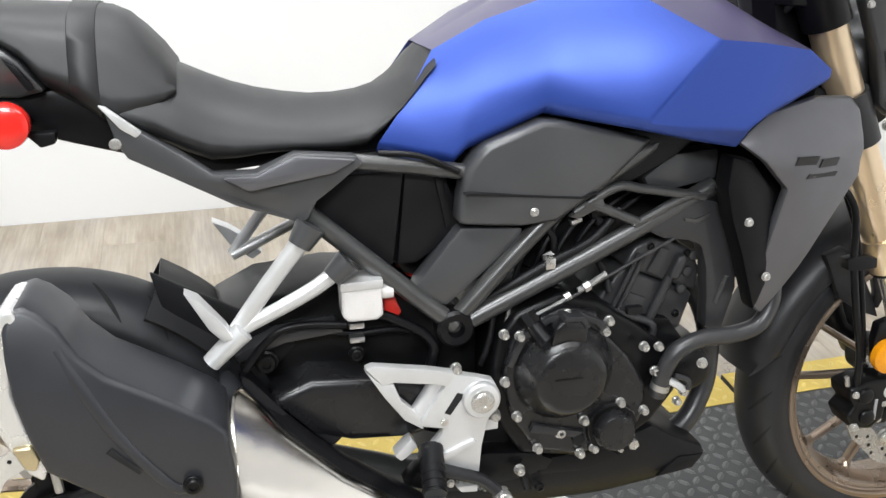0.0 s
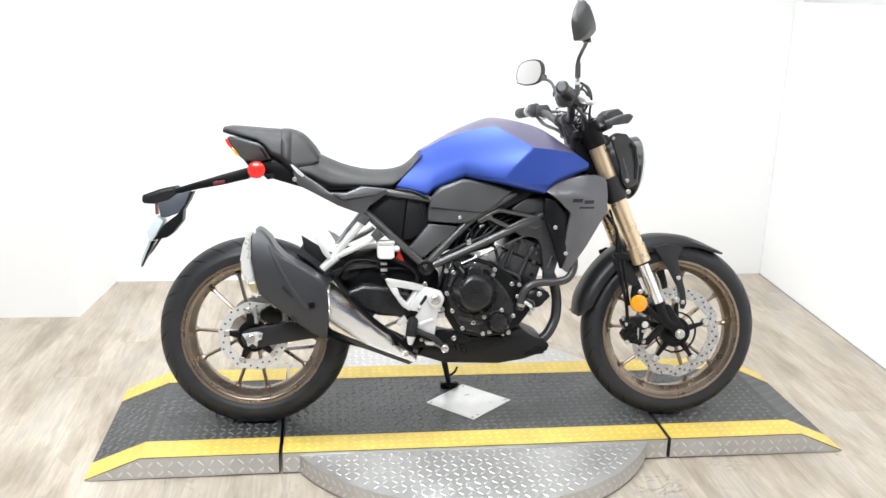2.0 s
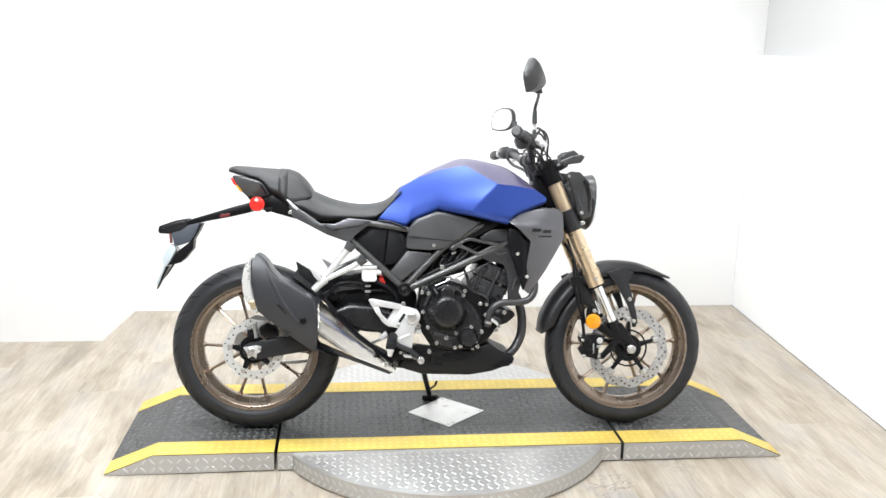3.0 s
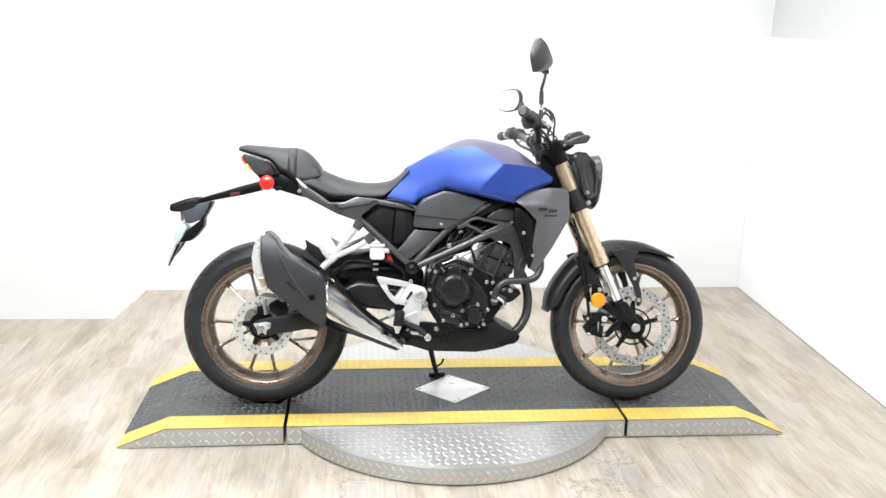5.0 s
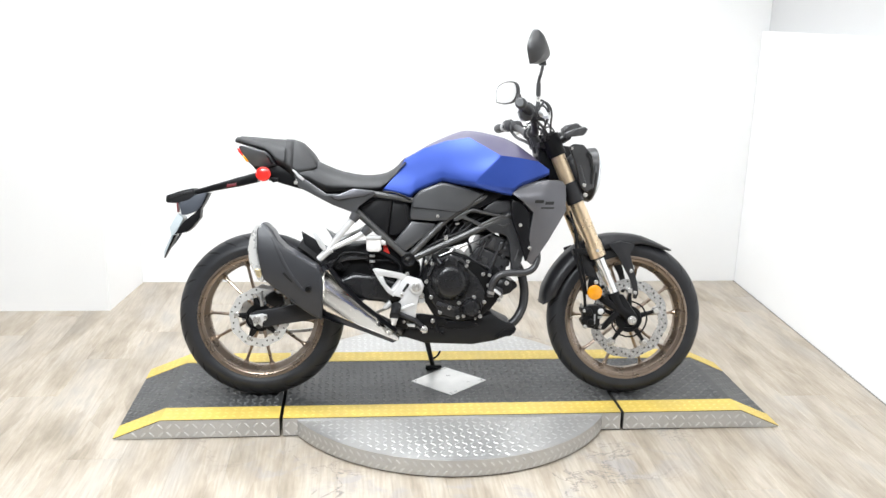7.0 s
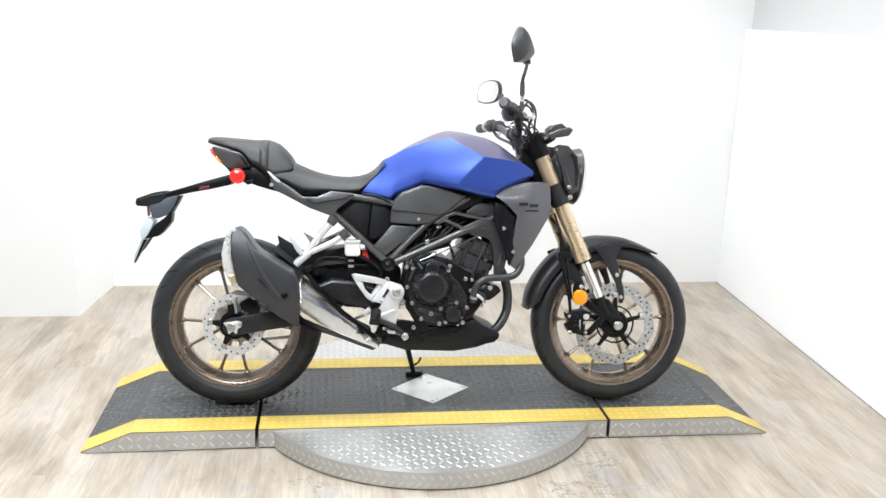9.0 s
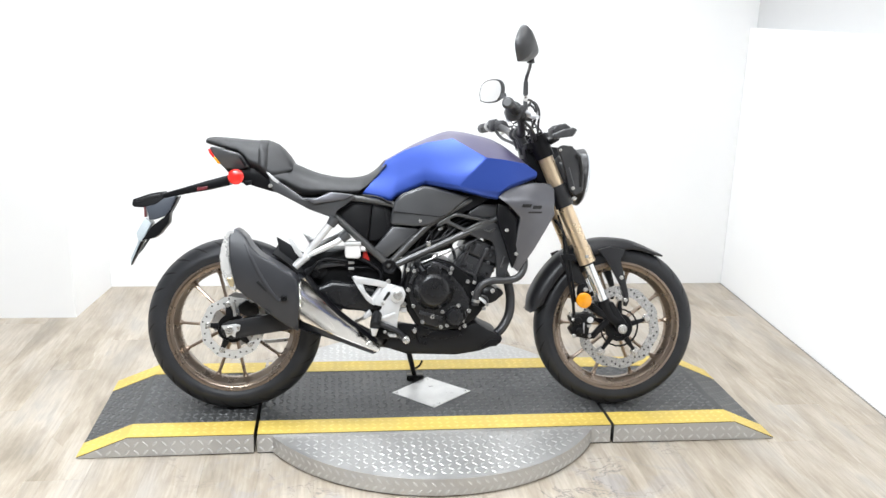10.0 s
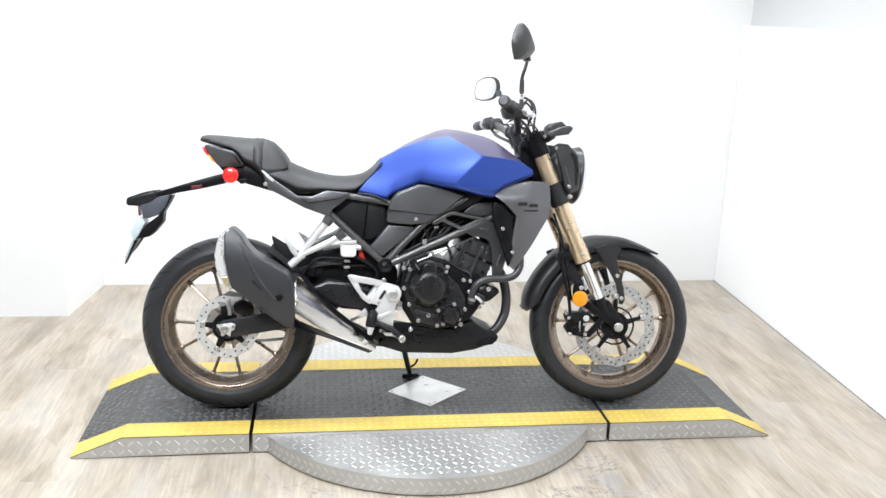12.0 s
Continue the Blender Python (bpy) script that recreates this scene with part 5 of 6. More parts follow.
for x, z in ((0.146, 0.602), (0.203, 0.588), (0.118, 0.492), (0.192, 0.496)):
    bolt(x, -0.104, z, 0.006, cyl, material=ENGINE, name="black_bolt")
part("case_step", slab([(-0.080, 0.468), (-0.060, 0.512), (-0.020, 0.534), (0.02, 0.538), (0.056, 0.520), (0.068, 0.50), (0.060, 0.496), (0.048, 0.514), (0.015, 0.529), (-0.02, 0.525), (-0.054, 0.504), (-0.072, 0.465)], -0.158, -0.148, 0.002), CASTBLACK, eng)
part("lower_rib", slab([(-0.045, 0.362), (0.02, 0.345), (0.038, 0.352), (0.02, 0.356), (-0.040, 0.374)], -0.157, -0.148, 0.002), CASTBLACK, eng)
part("sight_glass", knob(0.010, -0.148, -0.154, 0.030, 0.338, 0.002, 20), MATTE, eng)
part("drain_plug", tube([(0.112, -0.15, 0.322), (0.112, -0.162, 0.322)], 0.008, 1, 6), BOLT, eng)
part("filter_rim", turned([(0.031, -0.1585), (0.036, -0.1585), (0.036, -0.150), (0.031, -0.150)], (0.079, 0, 0.352), segs=40), ENGINE, eng)
part("sensor_plug", box(0.095, 0.118, -0.150, -0.138, 0.520, 0.532, 0.003), MATTE, eng)
part("wire_loom", tube([(-0.10, -0.115, 0.55), (-0.06, -0.125, 0.575), (-0.01, -0.125, 0.60), (0.05, -0.12, 0.625), (0.09, -0.115, 0.665)], 0.007, 5, 10), INNER, bike)
part("wire_loom", tube([(0.02, -0.105, 0.60), (0.055, -0.11, 0.60), (0.075, -0.112, 0.57), (0.08, -0.12, 0.545)], 0.0055, 5, 10), MATTE, bike)
part("fuel_hose", tube([(-0.03, -0.105, 0.655), (-0.005, -0.112, 0.635), (0.0, -0.112, 0.61), (0.02, -0.11, 0.59)], 0.005, 5, 10), INNER, bike)
part("loom_clip", box(-0.02, -0.006, -0.134, -0.116, 0.592, 0.608, 0.002), BOLT, bike)
part("injector", tube([(0.055, -0.10, 0.665), (0.075, -0.10, 0.635)], (0.010, 0.007), 1, 12), CASTBLACK, throttle)
part("injector_plug", box(0.05, 0.072, -0.116, -0.096, 0.655, 0.672, 0.003), MATTE, throttle)

# exhaust header, hose, belly pan
part("header_pipe", tube([(0.195, -0.02, 0.540), (0.235, -0.03, 0.530), (0.268, -0.04, 0.482), (0.284, -0.045, 0.43), (0.288, -0.045, 0.38), (0.278, -0.05, 0.33), (0.24, -0.06, 0.28), (0.16, -0.06, 0.25)], 0.0165, 6, 18), CAST, bike, "dark steel exhaust header pipe")
part("radiator_hose", tube([(0.148, -0.150, 0.393), (0.153, -0.158, 0.435), (0.170, -0.16, 0.464), (0.205, -0.16, 0.478), (0.26, -0.16, 0.480), (0.295, -0.16, 0.492), (0.314, -0.155, 0.525), (0.312, -0.15, 0.57)], 0.0125, 6, 14), CAST, bike, "black rubber coolant hose")
for x, z in ((0.150, 0.408),):
    part("hose_clamp", tube([(x - 0.001, -0.153, z - 0.004), (x + 0.001, -0.154, z + 0.005)], 0.0142, 1, 16), STEEL, bike)
pump = part("water_pump", turned([(0, -0.165), (0.020, -0.165), (0.030, -0.158), (0.032, -0.135), (0.032, -0.12)], (0.195, 0, 0.430), segs=30, closed=False), ENGINE, bike, "black water pump housing")
part("pump_fitting", tube([(0.165, -0.165, 0.428), (0.185, -0.168, 0.420), (0.188, -0.166, 0.405)], 0.0042, 4, 10), CASTBLACK, pump)
bolt(0.205, -0.166, 0.444, 0.008, pump, h=0.008)
belly = part("belly_pan", slab([(-0.168, 0.243), (-0.083, 0.214), (0.090, 0.209), (0.170, 0.224), (0.243, 0.253), (0.251, 0.270), (0.245, 0.28), (0.194, 0.304), (0.159, 0.328), (0.13, 0.318), (0.047, 0.297), (-0.045, 0.279), (-0.10, 0.29), (-0.15, 0.27)], -0.125, 0.125, 0.008, 2, lambda x, z, side: (1 if side == 0 else -1) * (0.018 * max(0, (0.26 - z) / 0.045) ** 1.5), 1), MATTE, bike, "matte black belly pan")
part("pan_rib", slab([(-0.02, 0.300), (0.09, 0.302), (0.11, 0.285), (0.05, 0.270), (-0.02, 0.275)], -0.130, -0.12, 0.004), BLACK, belly)
part("pan_notch", slab([(0.205, 0.268), (0.248, 0.268), (0.23, 0.245), (0.17, 0.238)], -0.127, -0.12, 0.003), BLACK, belly)

# ---- muffler ----


def muffler_bulge(x, z, side):
    """Rounds the muffler's outer side across its slanting axis."""
    k = (z - (0.505 - 0.42 * (x + 0.55))) / 0.13
    return (0.028 * min(1.6, k * k) + 0.02 * max(0, -0.60 - x) if side == 0 else 0)


muffler = part("muffler", slab([(-0.662, 0.630), (-0.656, 0.650), (-0.642, 0.654), (-0.628, 0.646), (-0.609, 0.628), (-0.591, 0.597), (-0.566, 0.572), (-0.505, 0.536), (-0.462, 0.507), (-0.447, 0.491), (-0.440, 0.430), (-0.444, 0.320), (-0.478, 0.337), (-0.509, 0.358), (-0.565, 0.402), (-0.611, 0.438), (-0.641, 0.464), (-0.650, 0.505), (-0.659, 0.555), (-0.662, 0.600)],
                               -0.285, -0.165, 0.028, 5, muffler_bulge, 2), MUFFLER, bike, "satin dark grey underslung muffler")
part("shield_ridge", tube([(-0.612, -0.272, 0.606), (-0.590, -0.281, 0.560), (-0.566, -0.284, 0.512), (-0.536, -0.284, 0.464), (-0.512, -0.281, 0.432), (-0.498, -0.280, 0.426), (-0.482, -0.280, 0.440)], (0.007, 0.006), 5, 12, flat=0.55), MUFFLER, muffler)
part("end_cap", slab([(-0.650, 0.655), (-0.662, 0.651), (-0.675, 0.635), (-0.686, 0.607), (-0.695, 0.562), (-0.690, 0.521), (-0.674, 0.488), (-0.661, 0.463), (-0.645, 0.450), (-0.638, 0.470), (-0.652, 0.512), (-0.662, 0.560), (-0.656, 0.616), (-0.645, 0.644)], -0.270, -0.176, 0.009, 4, lambda x, z, side: 0.5 * max(0, -0.668 - x) if side == 0 else 0), CAPMETAL, muffler, "polished steel end cap", smooth=60)
# small added piece whose gold colour paints a yellow reflection
part("end_glint", slab([(-0.671, 0.498), (-0.650, 0.499), (-0.645, 0.480), (-0.650, 0.468), (-0.661, 0.472)], -0.276, -0.20, 0.004, 3), GOLD_GLINT, muffler, "gold patch painting a yellow reflection on the end cap")
part("shield_slot", tube([(-0.572, -0.2845, 0.488), (-0.543, -0.2855, 0.456)], (0.005, 0.002), 1, 8, flat=0.5), GROOVE, muffler)
part("shield_groove", tube([(-0.552, -0.270, 0.396), (-0.535, -0.272, 0.380)], (0.003, 0.005), 1, 8, flat=0.5), GROOVE, muffler)
bolt(-0.489, -0.286, 0.434, 0.0115, muffler, material=ENGINE, name="black_bolt", h=0.009)
shield_tilt = lambda x, z, side: 0.66 * (x + 0.44) + 0.71 * (z - 0.365) + (9.0 * (z - 0.425 + 0.71 * (x + 0.44)) ** 2 - 0.010 if side == 0 else 0)
part("muffler_joint", slab([(-0.454, 0.502), (-0.442, 0.500), (-0.430, 0.486), (-0.40, 0.440), (-0.31, 0.352), (-0.20, 0.264), (-0.182, 0.242), (-0.20, 0.234), (-0.30, 0.276), (-0.40, 0.312), (-0.456, 0.338)], -0.268, -0.20, 0.006, 3, shield_tilt, 2), MUFFLER, muffler)
shield = part("heat_shield", slab([(-0.444, 0.470), (-0.440, 0.484), (-0.428, 0.486), (-0.405, 0.458), (-0.381, 0.430), (-0.31, 0.362), (-0.236, 0.304), (-0.188, 0.268), (-0.174, 0.257), (-0.178, 0.246), (-0.188, 0.243), (-0.25, 0.272), (-0.319, 0.303), (-0.39, 0.336), (-0.430, 0.354), (-0.442, 0.366)], -0.286, -0.256, 0.005, 3, shield_tilt, 3), CHROME, bike, "polished stainless exhaust heat shield")
part("shield_trim", slab([(-0.428, 0.496), (-0.415, 0.486), (-0.378, 0.442), (-0.306, 0.372), (-0.232, 0.313), (-0.184, 0.275), (-0.188, 0.267), (-0.236, 0.303), (-0.31, 0.361), (-0.381, 0.429), (-0.428, 0.484)], -0.270, -0.250, 0.002, 2, shield_tilt), BLACK, shield, "black edge trim")
part("pipe", tube([(-0.43, -0.155, 0.41), (-0.36, -0.125, 0.355), (-0.26, -0.085, 0.295), (-0.16, -0.065, 0.255), (0.05, -0.055, 0.25)], 0.026, 4, 16), FRAME, muffler)
bolt(-0.212, -0.212, 0.270, 0.010, shield)
bolt(-0.196, -0.200, 0.245, 0.005, shield)

# ---- foot controls ----
peg = part("foot_bracket", joined([
    slab([(-0.273, 0.489), (-0.262, 0.492), (-0.190, 0.479), (-0.146, 0.468), (-0.164, 0.450), (-0.178, 0.455), (-0.236, 0.465), (-0.250, 0.462)], -0.161, -0.145, 0.003),
    slab([(-0.2735, 0.487), (-0.250, 0.463), (-0.236, 0.464), (-0.226, 0.438), (-0.202, 0.413), (-0.196, 0.390), (-0.222, 0.408), (-0.248, 0.444)], -0.1612, -0.1448, 0.003),
    slab([(-0.154, 0.468), (-0.118, 0.458), (-0.100, 0.452), (-0.090, 0.432), (-0.097, 0.405), (-0.107, 0.393), (-0.115, 0.356), (-0.119, 0.312), (-0.160, 0.326), (-0.180, 0.341), (-0.192, 0.354), (-0.184, 0.366), (-0.172, 0.380), (-0.170, 0.388), (-0.203, 0.396), (-0.194, 0.408), (-0.168, 0.450)], -0.1604, -0.1446, 0.003)]), SILVER, bike, "silver cast aluminium footrest bracket")
part("bracket_slot", slab([(-0.150, 0.440), (-0.140, 0.436), (-0.160, 0.408), (-0.168, 0.412)], -0.1612, -0.1590, 0.0), GROOVE, peg)
part("bracket_boss", knob(0.026, -0.145, -0.172, -0.118, 0.428, 0.004), SILVER, peg)
bolt(-0.118, -0.172, 0.428, 0.017, peg, h=0.006)
bolt(-0.168, -0.160, 0.398, 0.006, peg, h=0.003)
part("bracket_web", slab([(-0.183, 0.346), (-0.168, 0.354), (-0.128, 0.369), (-0.122, 0.362), (-0.160, 0.345), (-0.178, 0.337)], -0.166, -0.158, 0.003), SILVER, peg)
footpeg = part("footpeg", tube([(-0.186, -0.158, 0.360), (-0.192, -0.19, 0.345), (-0.196, -0.224, 0.330)], (0.0165, 0.0150), 3, 14), MATTE, bike, "ribbed rubber rider footpeg")
part("peg_feeler", tube([(-0.196, -0.220, 0.324), (-0.198, -0.220, 0.300)], (0.0135, 0.007), 1, 12), SILVER, footpeg)
for k in range(5):
    q = Vector((-0.189, -0.172, 0.352)).lerp(Vector((-0.195, -0.216, 0.333)), k / 4)
    part("peg_rib", tube([q, q + Vector((-0.0005, -0.004, -0.0018))], 0.0172, 1, 14), MATTE, footpeg)
lever = part("brake_pedal", tube([(-0.178, -0.166, 0.331), (-0.148, -0.167, 0.319), (-0.118, -0.168, 0.306), (-0.088, -0.170, 0.277)], (0.0095, 0.0085), 4, 10), FENDER, bike, "black rear brake pedal")
part("pedal_pad", knob(0.0125, -0.165, -0.188, -0.089, 0.277, 0.003), BOLT, lever)
part("pedal_link", slab([(-0.152, 0.294), (-0.121, 0.293), (-0.121, 0.282), (-0.144, 0.284)], -0.160, -0.145, 0.002), SILVER, lever)
part("switch_body", slab([(-0.236, 0.352), (-0.226, 0.363), (-0.212, 0.376), (-0.204, 0.362), (-0.216, 0.350), (-0.227, 0.343)], -0.155, -0.13, 0.003), SILVER, peg)
part("master_cylinder", tube([(-0.165, -0.14, 0.46), (-0.205, -0.14, 0.40)], 0.012, 1, 14), SILVER, peg, "silver rear brake master cylinder")
for x, z in ((-0.058, 0.303), (-0.15, 0.472), (-0.095, 0.395)):
    bolt(x, -0.15, z, 0.008, peg, h=0.012)
part("peg_hinge", slab([(-0.208, 0.352), (-0.196, 0.372), (-0.182, 0.371), (-0.175, 0.350), (-0.186, 0.340)], -0.172, -0.156, 0.004), FENDER, footpeg)
part("return_spring", tube([(-0.150 + 0.0012 * k, -0.150 + 0.004 * math.sin(k * 1.2), 0.300 - 0.0006 * k + 0.004 * math.cos(k * 1.2)) for k in range(40)], 0.0012, 2, 6), STEEL, lever)
bolt(-0.160, -0.160, 0.302, 0.006, lever)
bolt(-0.02, -0.131, 0.256, 0.008, belly, material=ENGINE, name="black_bolt")
part("bracket_mount", box(-0.108, -0.086, -0.14, -0.12, 0.365, 0.382, 0.002), SILVER, bike)
part("lower_bracket", slab([(-0.10, 0.325), (-0.03, 0.315), (0.0, 0.30), (-0.01, 0.285), (-0.06, 0.275), (-0.16, 0.27), (-0.22, 0.29), (-0.20, 0.31)], -0.135, -0.10, 0.004), ENGINE, bike)
part("stand_pivot", tube([(-0.055, -0.14, 0.31), (-0.04, -0.14, 0.262)], 0.006, 1, 8), BLACK, bike)

# passenger footrest stay
stay = part("passenger_stay", tube([(-0.338, -0.150, 0.672), (-0.385, -0.150, 0.614), (-0.428, -0.150, 0.558)], (0.0125, 0.0105), 2, 12, flat=0.7), SILVER, bike, "silver passenger footrest stay")
part("stay_arm", tube([(-0.428, -0.150, 0.556), (-0.375, -0.15, 0.580), (-0.33, -0.148, 0.602), (-0.300, -0.146, 0.622)], (0.0095, 0.0105), 2, 12, flat=0.7), SILVER, stay)
part("stay_block", tube([(-0.330, -0.148, 0.684), (-0.346, -0.150, 0.660)], (0.020, 0.015), 1, 12), COVER, stay)
part("stay_block", tube([(-0.286, -0.146, 0.634), (-0.308, -0.147, 0.614)], (0.018, 0.014), 1, 12), COVER, stay)
folded = part("passenger_peg", slab([(-0.486, 0.620), (-0.470, 0.611), (-0.440, 0.572), (-0.432, 0.556), (-0.444, 0.552), (-0.460, 0.570)], -0.175, -0.150, 0.003), SILVER, stay, "folded aluminium passenger footrest")
part("peg_knuckle", tube([(-0.420, -0.162, 0.560), (-0.445, -0.162, 0.538), (-0.462, -0.162, 0.522)], (0.014, 0.012), 2, 12), SILVER, stay)
far = part("far_stay", tube([(-0.338, 0.150, 0.672), (-0.385, 0.150, 0.614), (-0.428, 0.150, 0.558)], (0.0105, 0.0085), 2, 12, flat=0.7), SILVER, bike, "silver far footrest stay")
part("far_arm", tube([(-0.428, 0.150, 0.556), (-0.33, 0.148, 0.602), (-0.300, 0.146, 0.622)], 0.009, 2, 10), SILVER, far)
part("far_peg", slab([(-0.455, 0.612), (-0.430, 0.600), (-0.405, 0.582), (-0.382, 0.556), (-0.398, 0.546), (-0.430, 0.572)], 0.150, 0.180, 0.003), SILVER, far)

# side stand on the far side
stand = part("side_stand", tube([(-0.078, 0.095, 0.25), (-0.055, 0.16, 0.15), (-0.030, 0.235, 0.055)], (0.012, 0.009), 2, 12), BLACK, bike, "black side stand, folded down")
part("stand_foot", slab([(-0.062, 0.046), (-0.01, 0.050), (0.005, 0.056), (0.0, 0.064), (-0.06, 0.062)], 0.215, 0.262, 0.003), BLACK, stand)
part("stand_tang", tube([(-0.035, 0.21, 0.09), (-0.015, 0.20, 0.105), (-0.005, 0.20, 0.125)], 0.004, 3, 8), BLACK, stand)

# ---- fork and front mudguard ----
DOWN = Vector((0.404, 0, -0.915))
for s in (-1, 1):
    y = 0.100 * s
    top = Vector((0.3645, y, 0.955))
    leg = part("fork_leg", tube([top, top + DOWN * 0.452], 0.0265, 1, 28), GOLD, bike, "gold anodised upside-down fork leg")
    part("fork_collar", tube([top + DOWN * 0.402, top + DOWN * 0.458], 0.0300, 1, 28), GOLD, leg)
    part("fork_seal", tube([top + DOWN * 0.458, top + DOWN * 0.464], 0.0285, 1, 28), BLACK, leg)
    part("collar_dot", box(top.x + DOWN.x * 0.432 - 0.006, top.x + DOWN.x * 0.432 + 0.006, y - 0.0312 if s < 0 else y + 0.0295, y - 0.0295 if s < 0 else y + 0.0312, top.z + DOWN.z * 0.432 - 0.005, top.z + DOWN.z * 0.432 + 0.005, 0.001), DECAL_PALE, leg, "pale worn mark")
    part("fork_tube", tube([top + DOWN * 0.45, top + DOWN * 0.63], 0.0195, 1, 28), STANCHION, leg, "polished fork stanchion")
    foot = part("fork_foot", tube([top + DOWN * 0.602, top + DOWN * 0.665, Vector((0.668, y, 0.325))], (0.0225, 0.022), 2, 20), BLACK, leg, "black axle clamp")
    part("foot_lug", slab([(0.622, 0.40), (0.644, 0.398), (0.698, 0.318), (0.69, 0.288), (0.664, 0.284), (0.632, 0.345)], y - 0.018, y + 0.018, 0.006), BLACK, foot)
    part("fork_cap", tube([top - DOWN * 0.028, top], 0.024, 1, 24), ENGINE, leg)
    part("lower_clamp", tube([top + DOWN * 0.165, top + DOWN * 0.243], 0.0325, 1, 24), FENDER, leg, "black lower fork clamp")
    part("upper_clamp", tube([top - DOWN * 0.02, top + DOWN * 0.060], 0.0335, 1, 24), BLACK, leg, "black upper fork clamp")
part("axle", tube([(FW[0], -0.128, FW[1]), (FW[0], 0.128, FW[1])], 0.011, 1, 20), STEEL, bike)
bolt(FW[0], -0.126, FW[1] + 0.002, 0.0165, bike, name="axle_bolt", h=0.012)
part("lower_yoke", slab([(0.385, 0.815), (0.455, 0.800), (0.44, 0.765), (0.375, 0.78)], -0.10, 0.10, 0.006), BLACK, bike, "black lower triple clamp")
part("headstock_cowl", slab([(0.318, 0.945), (0.392, 0.940), (0.43, 0.85), (0.428, 0.80), (0.375, 0.80), (0.335, 0.87)], -0.072, 0.072, 0.006), BLACK, bike)
part("upper_yoke", slab([(0.318, 0.946), (0.340, 0.952), (0.385, 0.948), (0.385, 0.922), (0.322, 0.926)], -0.115, 0.115, 0.006), BLACK, bike, "black upper triple clamp")

FEND = [(0.352, 0.352), (0.362, 0.415), (0.408, 0.497), (0.476, 0.566), (0.573, 0.609), (0.645, 0.618), (0.734, 0.607), (0.840, 0.562)]
line = curve([(x, 0, z) for x, z in FEND], 6)
bm = bmesh.new()
rows = []
for i, p in enumerate(line):
    d = (line[min(i + 1, len(line) - 1)] - line[max(i - 1, 0)]).normalized()
    n = Vector((-d.z, 0, d.x))
    t = i / (len(line) - 1)
    w = 0.072 - 0.022 * max(0, (t - 0.62) / 0.38) ** 2 - 0.012 * max(0, (0.15 - t) / 0.15)
    depth = 0.040 * min(1, t / 0.1) * min(1, (1 - t) / 0.3) + 0.006
    prof = [(-w, -depth), (-w * 0.97, -depth * 0.55), (-w * 0.72, -0.006), (-w * 0.35, -0.001), (0, 0), (w * 0.35, -0.001), (w * 0.72, -0.006), (w * 0.97, -depth * 0.55), (w, -depth)]
    prof += [(a * 0.95, b - 0.004) for a, b in reversed(prof)]
    rows.append([bm.verts.new(p + n * b + Vector((0, a, 0))) for a, b in prof])
for a, b in zip(rows, rows[1:]):
    for i in range(18):
        bm.faces.new((a[i], a[(i + 1) % 18], b[(i + 1) % 18], b[i]))
bm.faces.new(rows[0])
bm.faces.new(rows[-1])
fender = part("front_mudguard", bm, FENDER, bike, "matte dark grey front mudguard", smooth=50)
for s in (-1, 1):
    y = 0.084 * s
    part("guard_stay", slab([(0.590, 0.580), (0.634, 0.592), (0.690, 0.580), (0.672, 0.546), (0.686, 0.496), (0.702, 0.437), (0.708, 0.398), (0.700, 0.378), (0.688, 0.380), (0.688, 0.412), (0.675, 0.450), (0.649, 0.497), (0.623, 0.538)], y - 0.007, y + 0.007, 0.004), FENDER, fender, "grey mudguard stay")
    if s < 0:
        bolt(0.677, y - 0.007, 0.482, 0.0075, fender)
        bolt(0.694, y - 0.007, 0.402, 0.0075, fender)
for y in (-0.078, 0.066):
    part("guard_side", slab([(0.454, 0.552), (0.483, 0.564), (0.521, 0.524), (0.552, 0.470), (0.566, 0.438), (0.53, 0.452), (0.489, 0.478)], y, y + 0.012, 0.003), FENDER, fender, "grey inner side of the mudguard")
part("guard_slot", slab([(0.615, 0.588), (0.66, 0.590), (0.65, 0.582), (0.625, 0.580)], -0.071, -0.066, 0.0), GROOVE, fender)
cal = part("front_caliper", slab([(0.484, 0.348), (0.512, 0.358), (0.545, 0.359), (0.571, 0.353), (0.574, 0.334), (0.556, 0.319), (0.552, 0.290), (0.531, 0.275), (0.498, 0.279), (0.485, 0.303), (0.498, 0.318), (0.488, 0.332)], -0.138, -0.085, 0.006, 3), ENGINE, bike, "black multi-piston front brake caliper")
for x, z in ((0.512, 0.336), (0.520, 0.298)):
    part("piston_cap", knob(0.0135, -0.136, -0.143, x, z, 0.003, 20), ENGINE, cal)
part("piston_window", knob(0.0115, -0.136, -0.1395, 0.556, 0.338, 0.002, 18), SILVER, cal, "bare metal pad window")
part("caliper_bar", box(0.531, 0.536, -0.1395, -0.1375, 0.292, 0.328, 0.0005), DECAL_PALE, cal, "pale lettering bar")
part("pad_spring", box(0.545, 0.562, -0.1385, -0.125, 0.312, 0.322, 0.002), STEEL, cal)
part("caliper_mount", slab([(0.505, 0.282), (0.540, 0.268), (0.578, 0.266), (0.608, 0.296), (0.640, 0.334), (0.630, 0.345), (0.598, 0.318), (0.570, 0.286), (0.54, 0.287)], -0.115, -0.098, 0.004), BLACK, cal)
part("caliper_arm", slab([(0.545, 0.405), (0.575, 0.392), (0.632, 0.348), (0.655, 0.33), (0.648, 0.318), (0.60, 0.345), (0.555, 0.372)], -0.118, -0.100, 0.005), BLACK, cal)
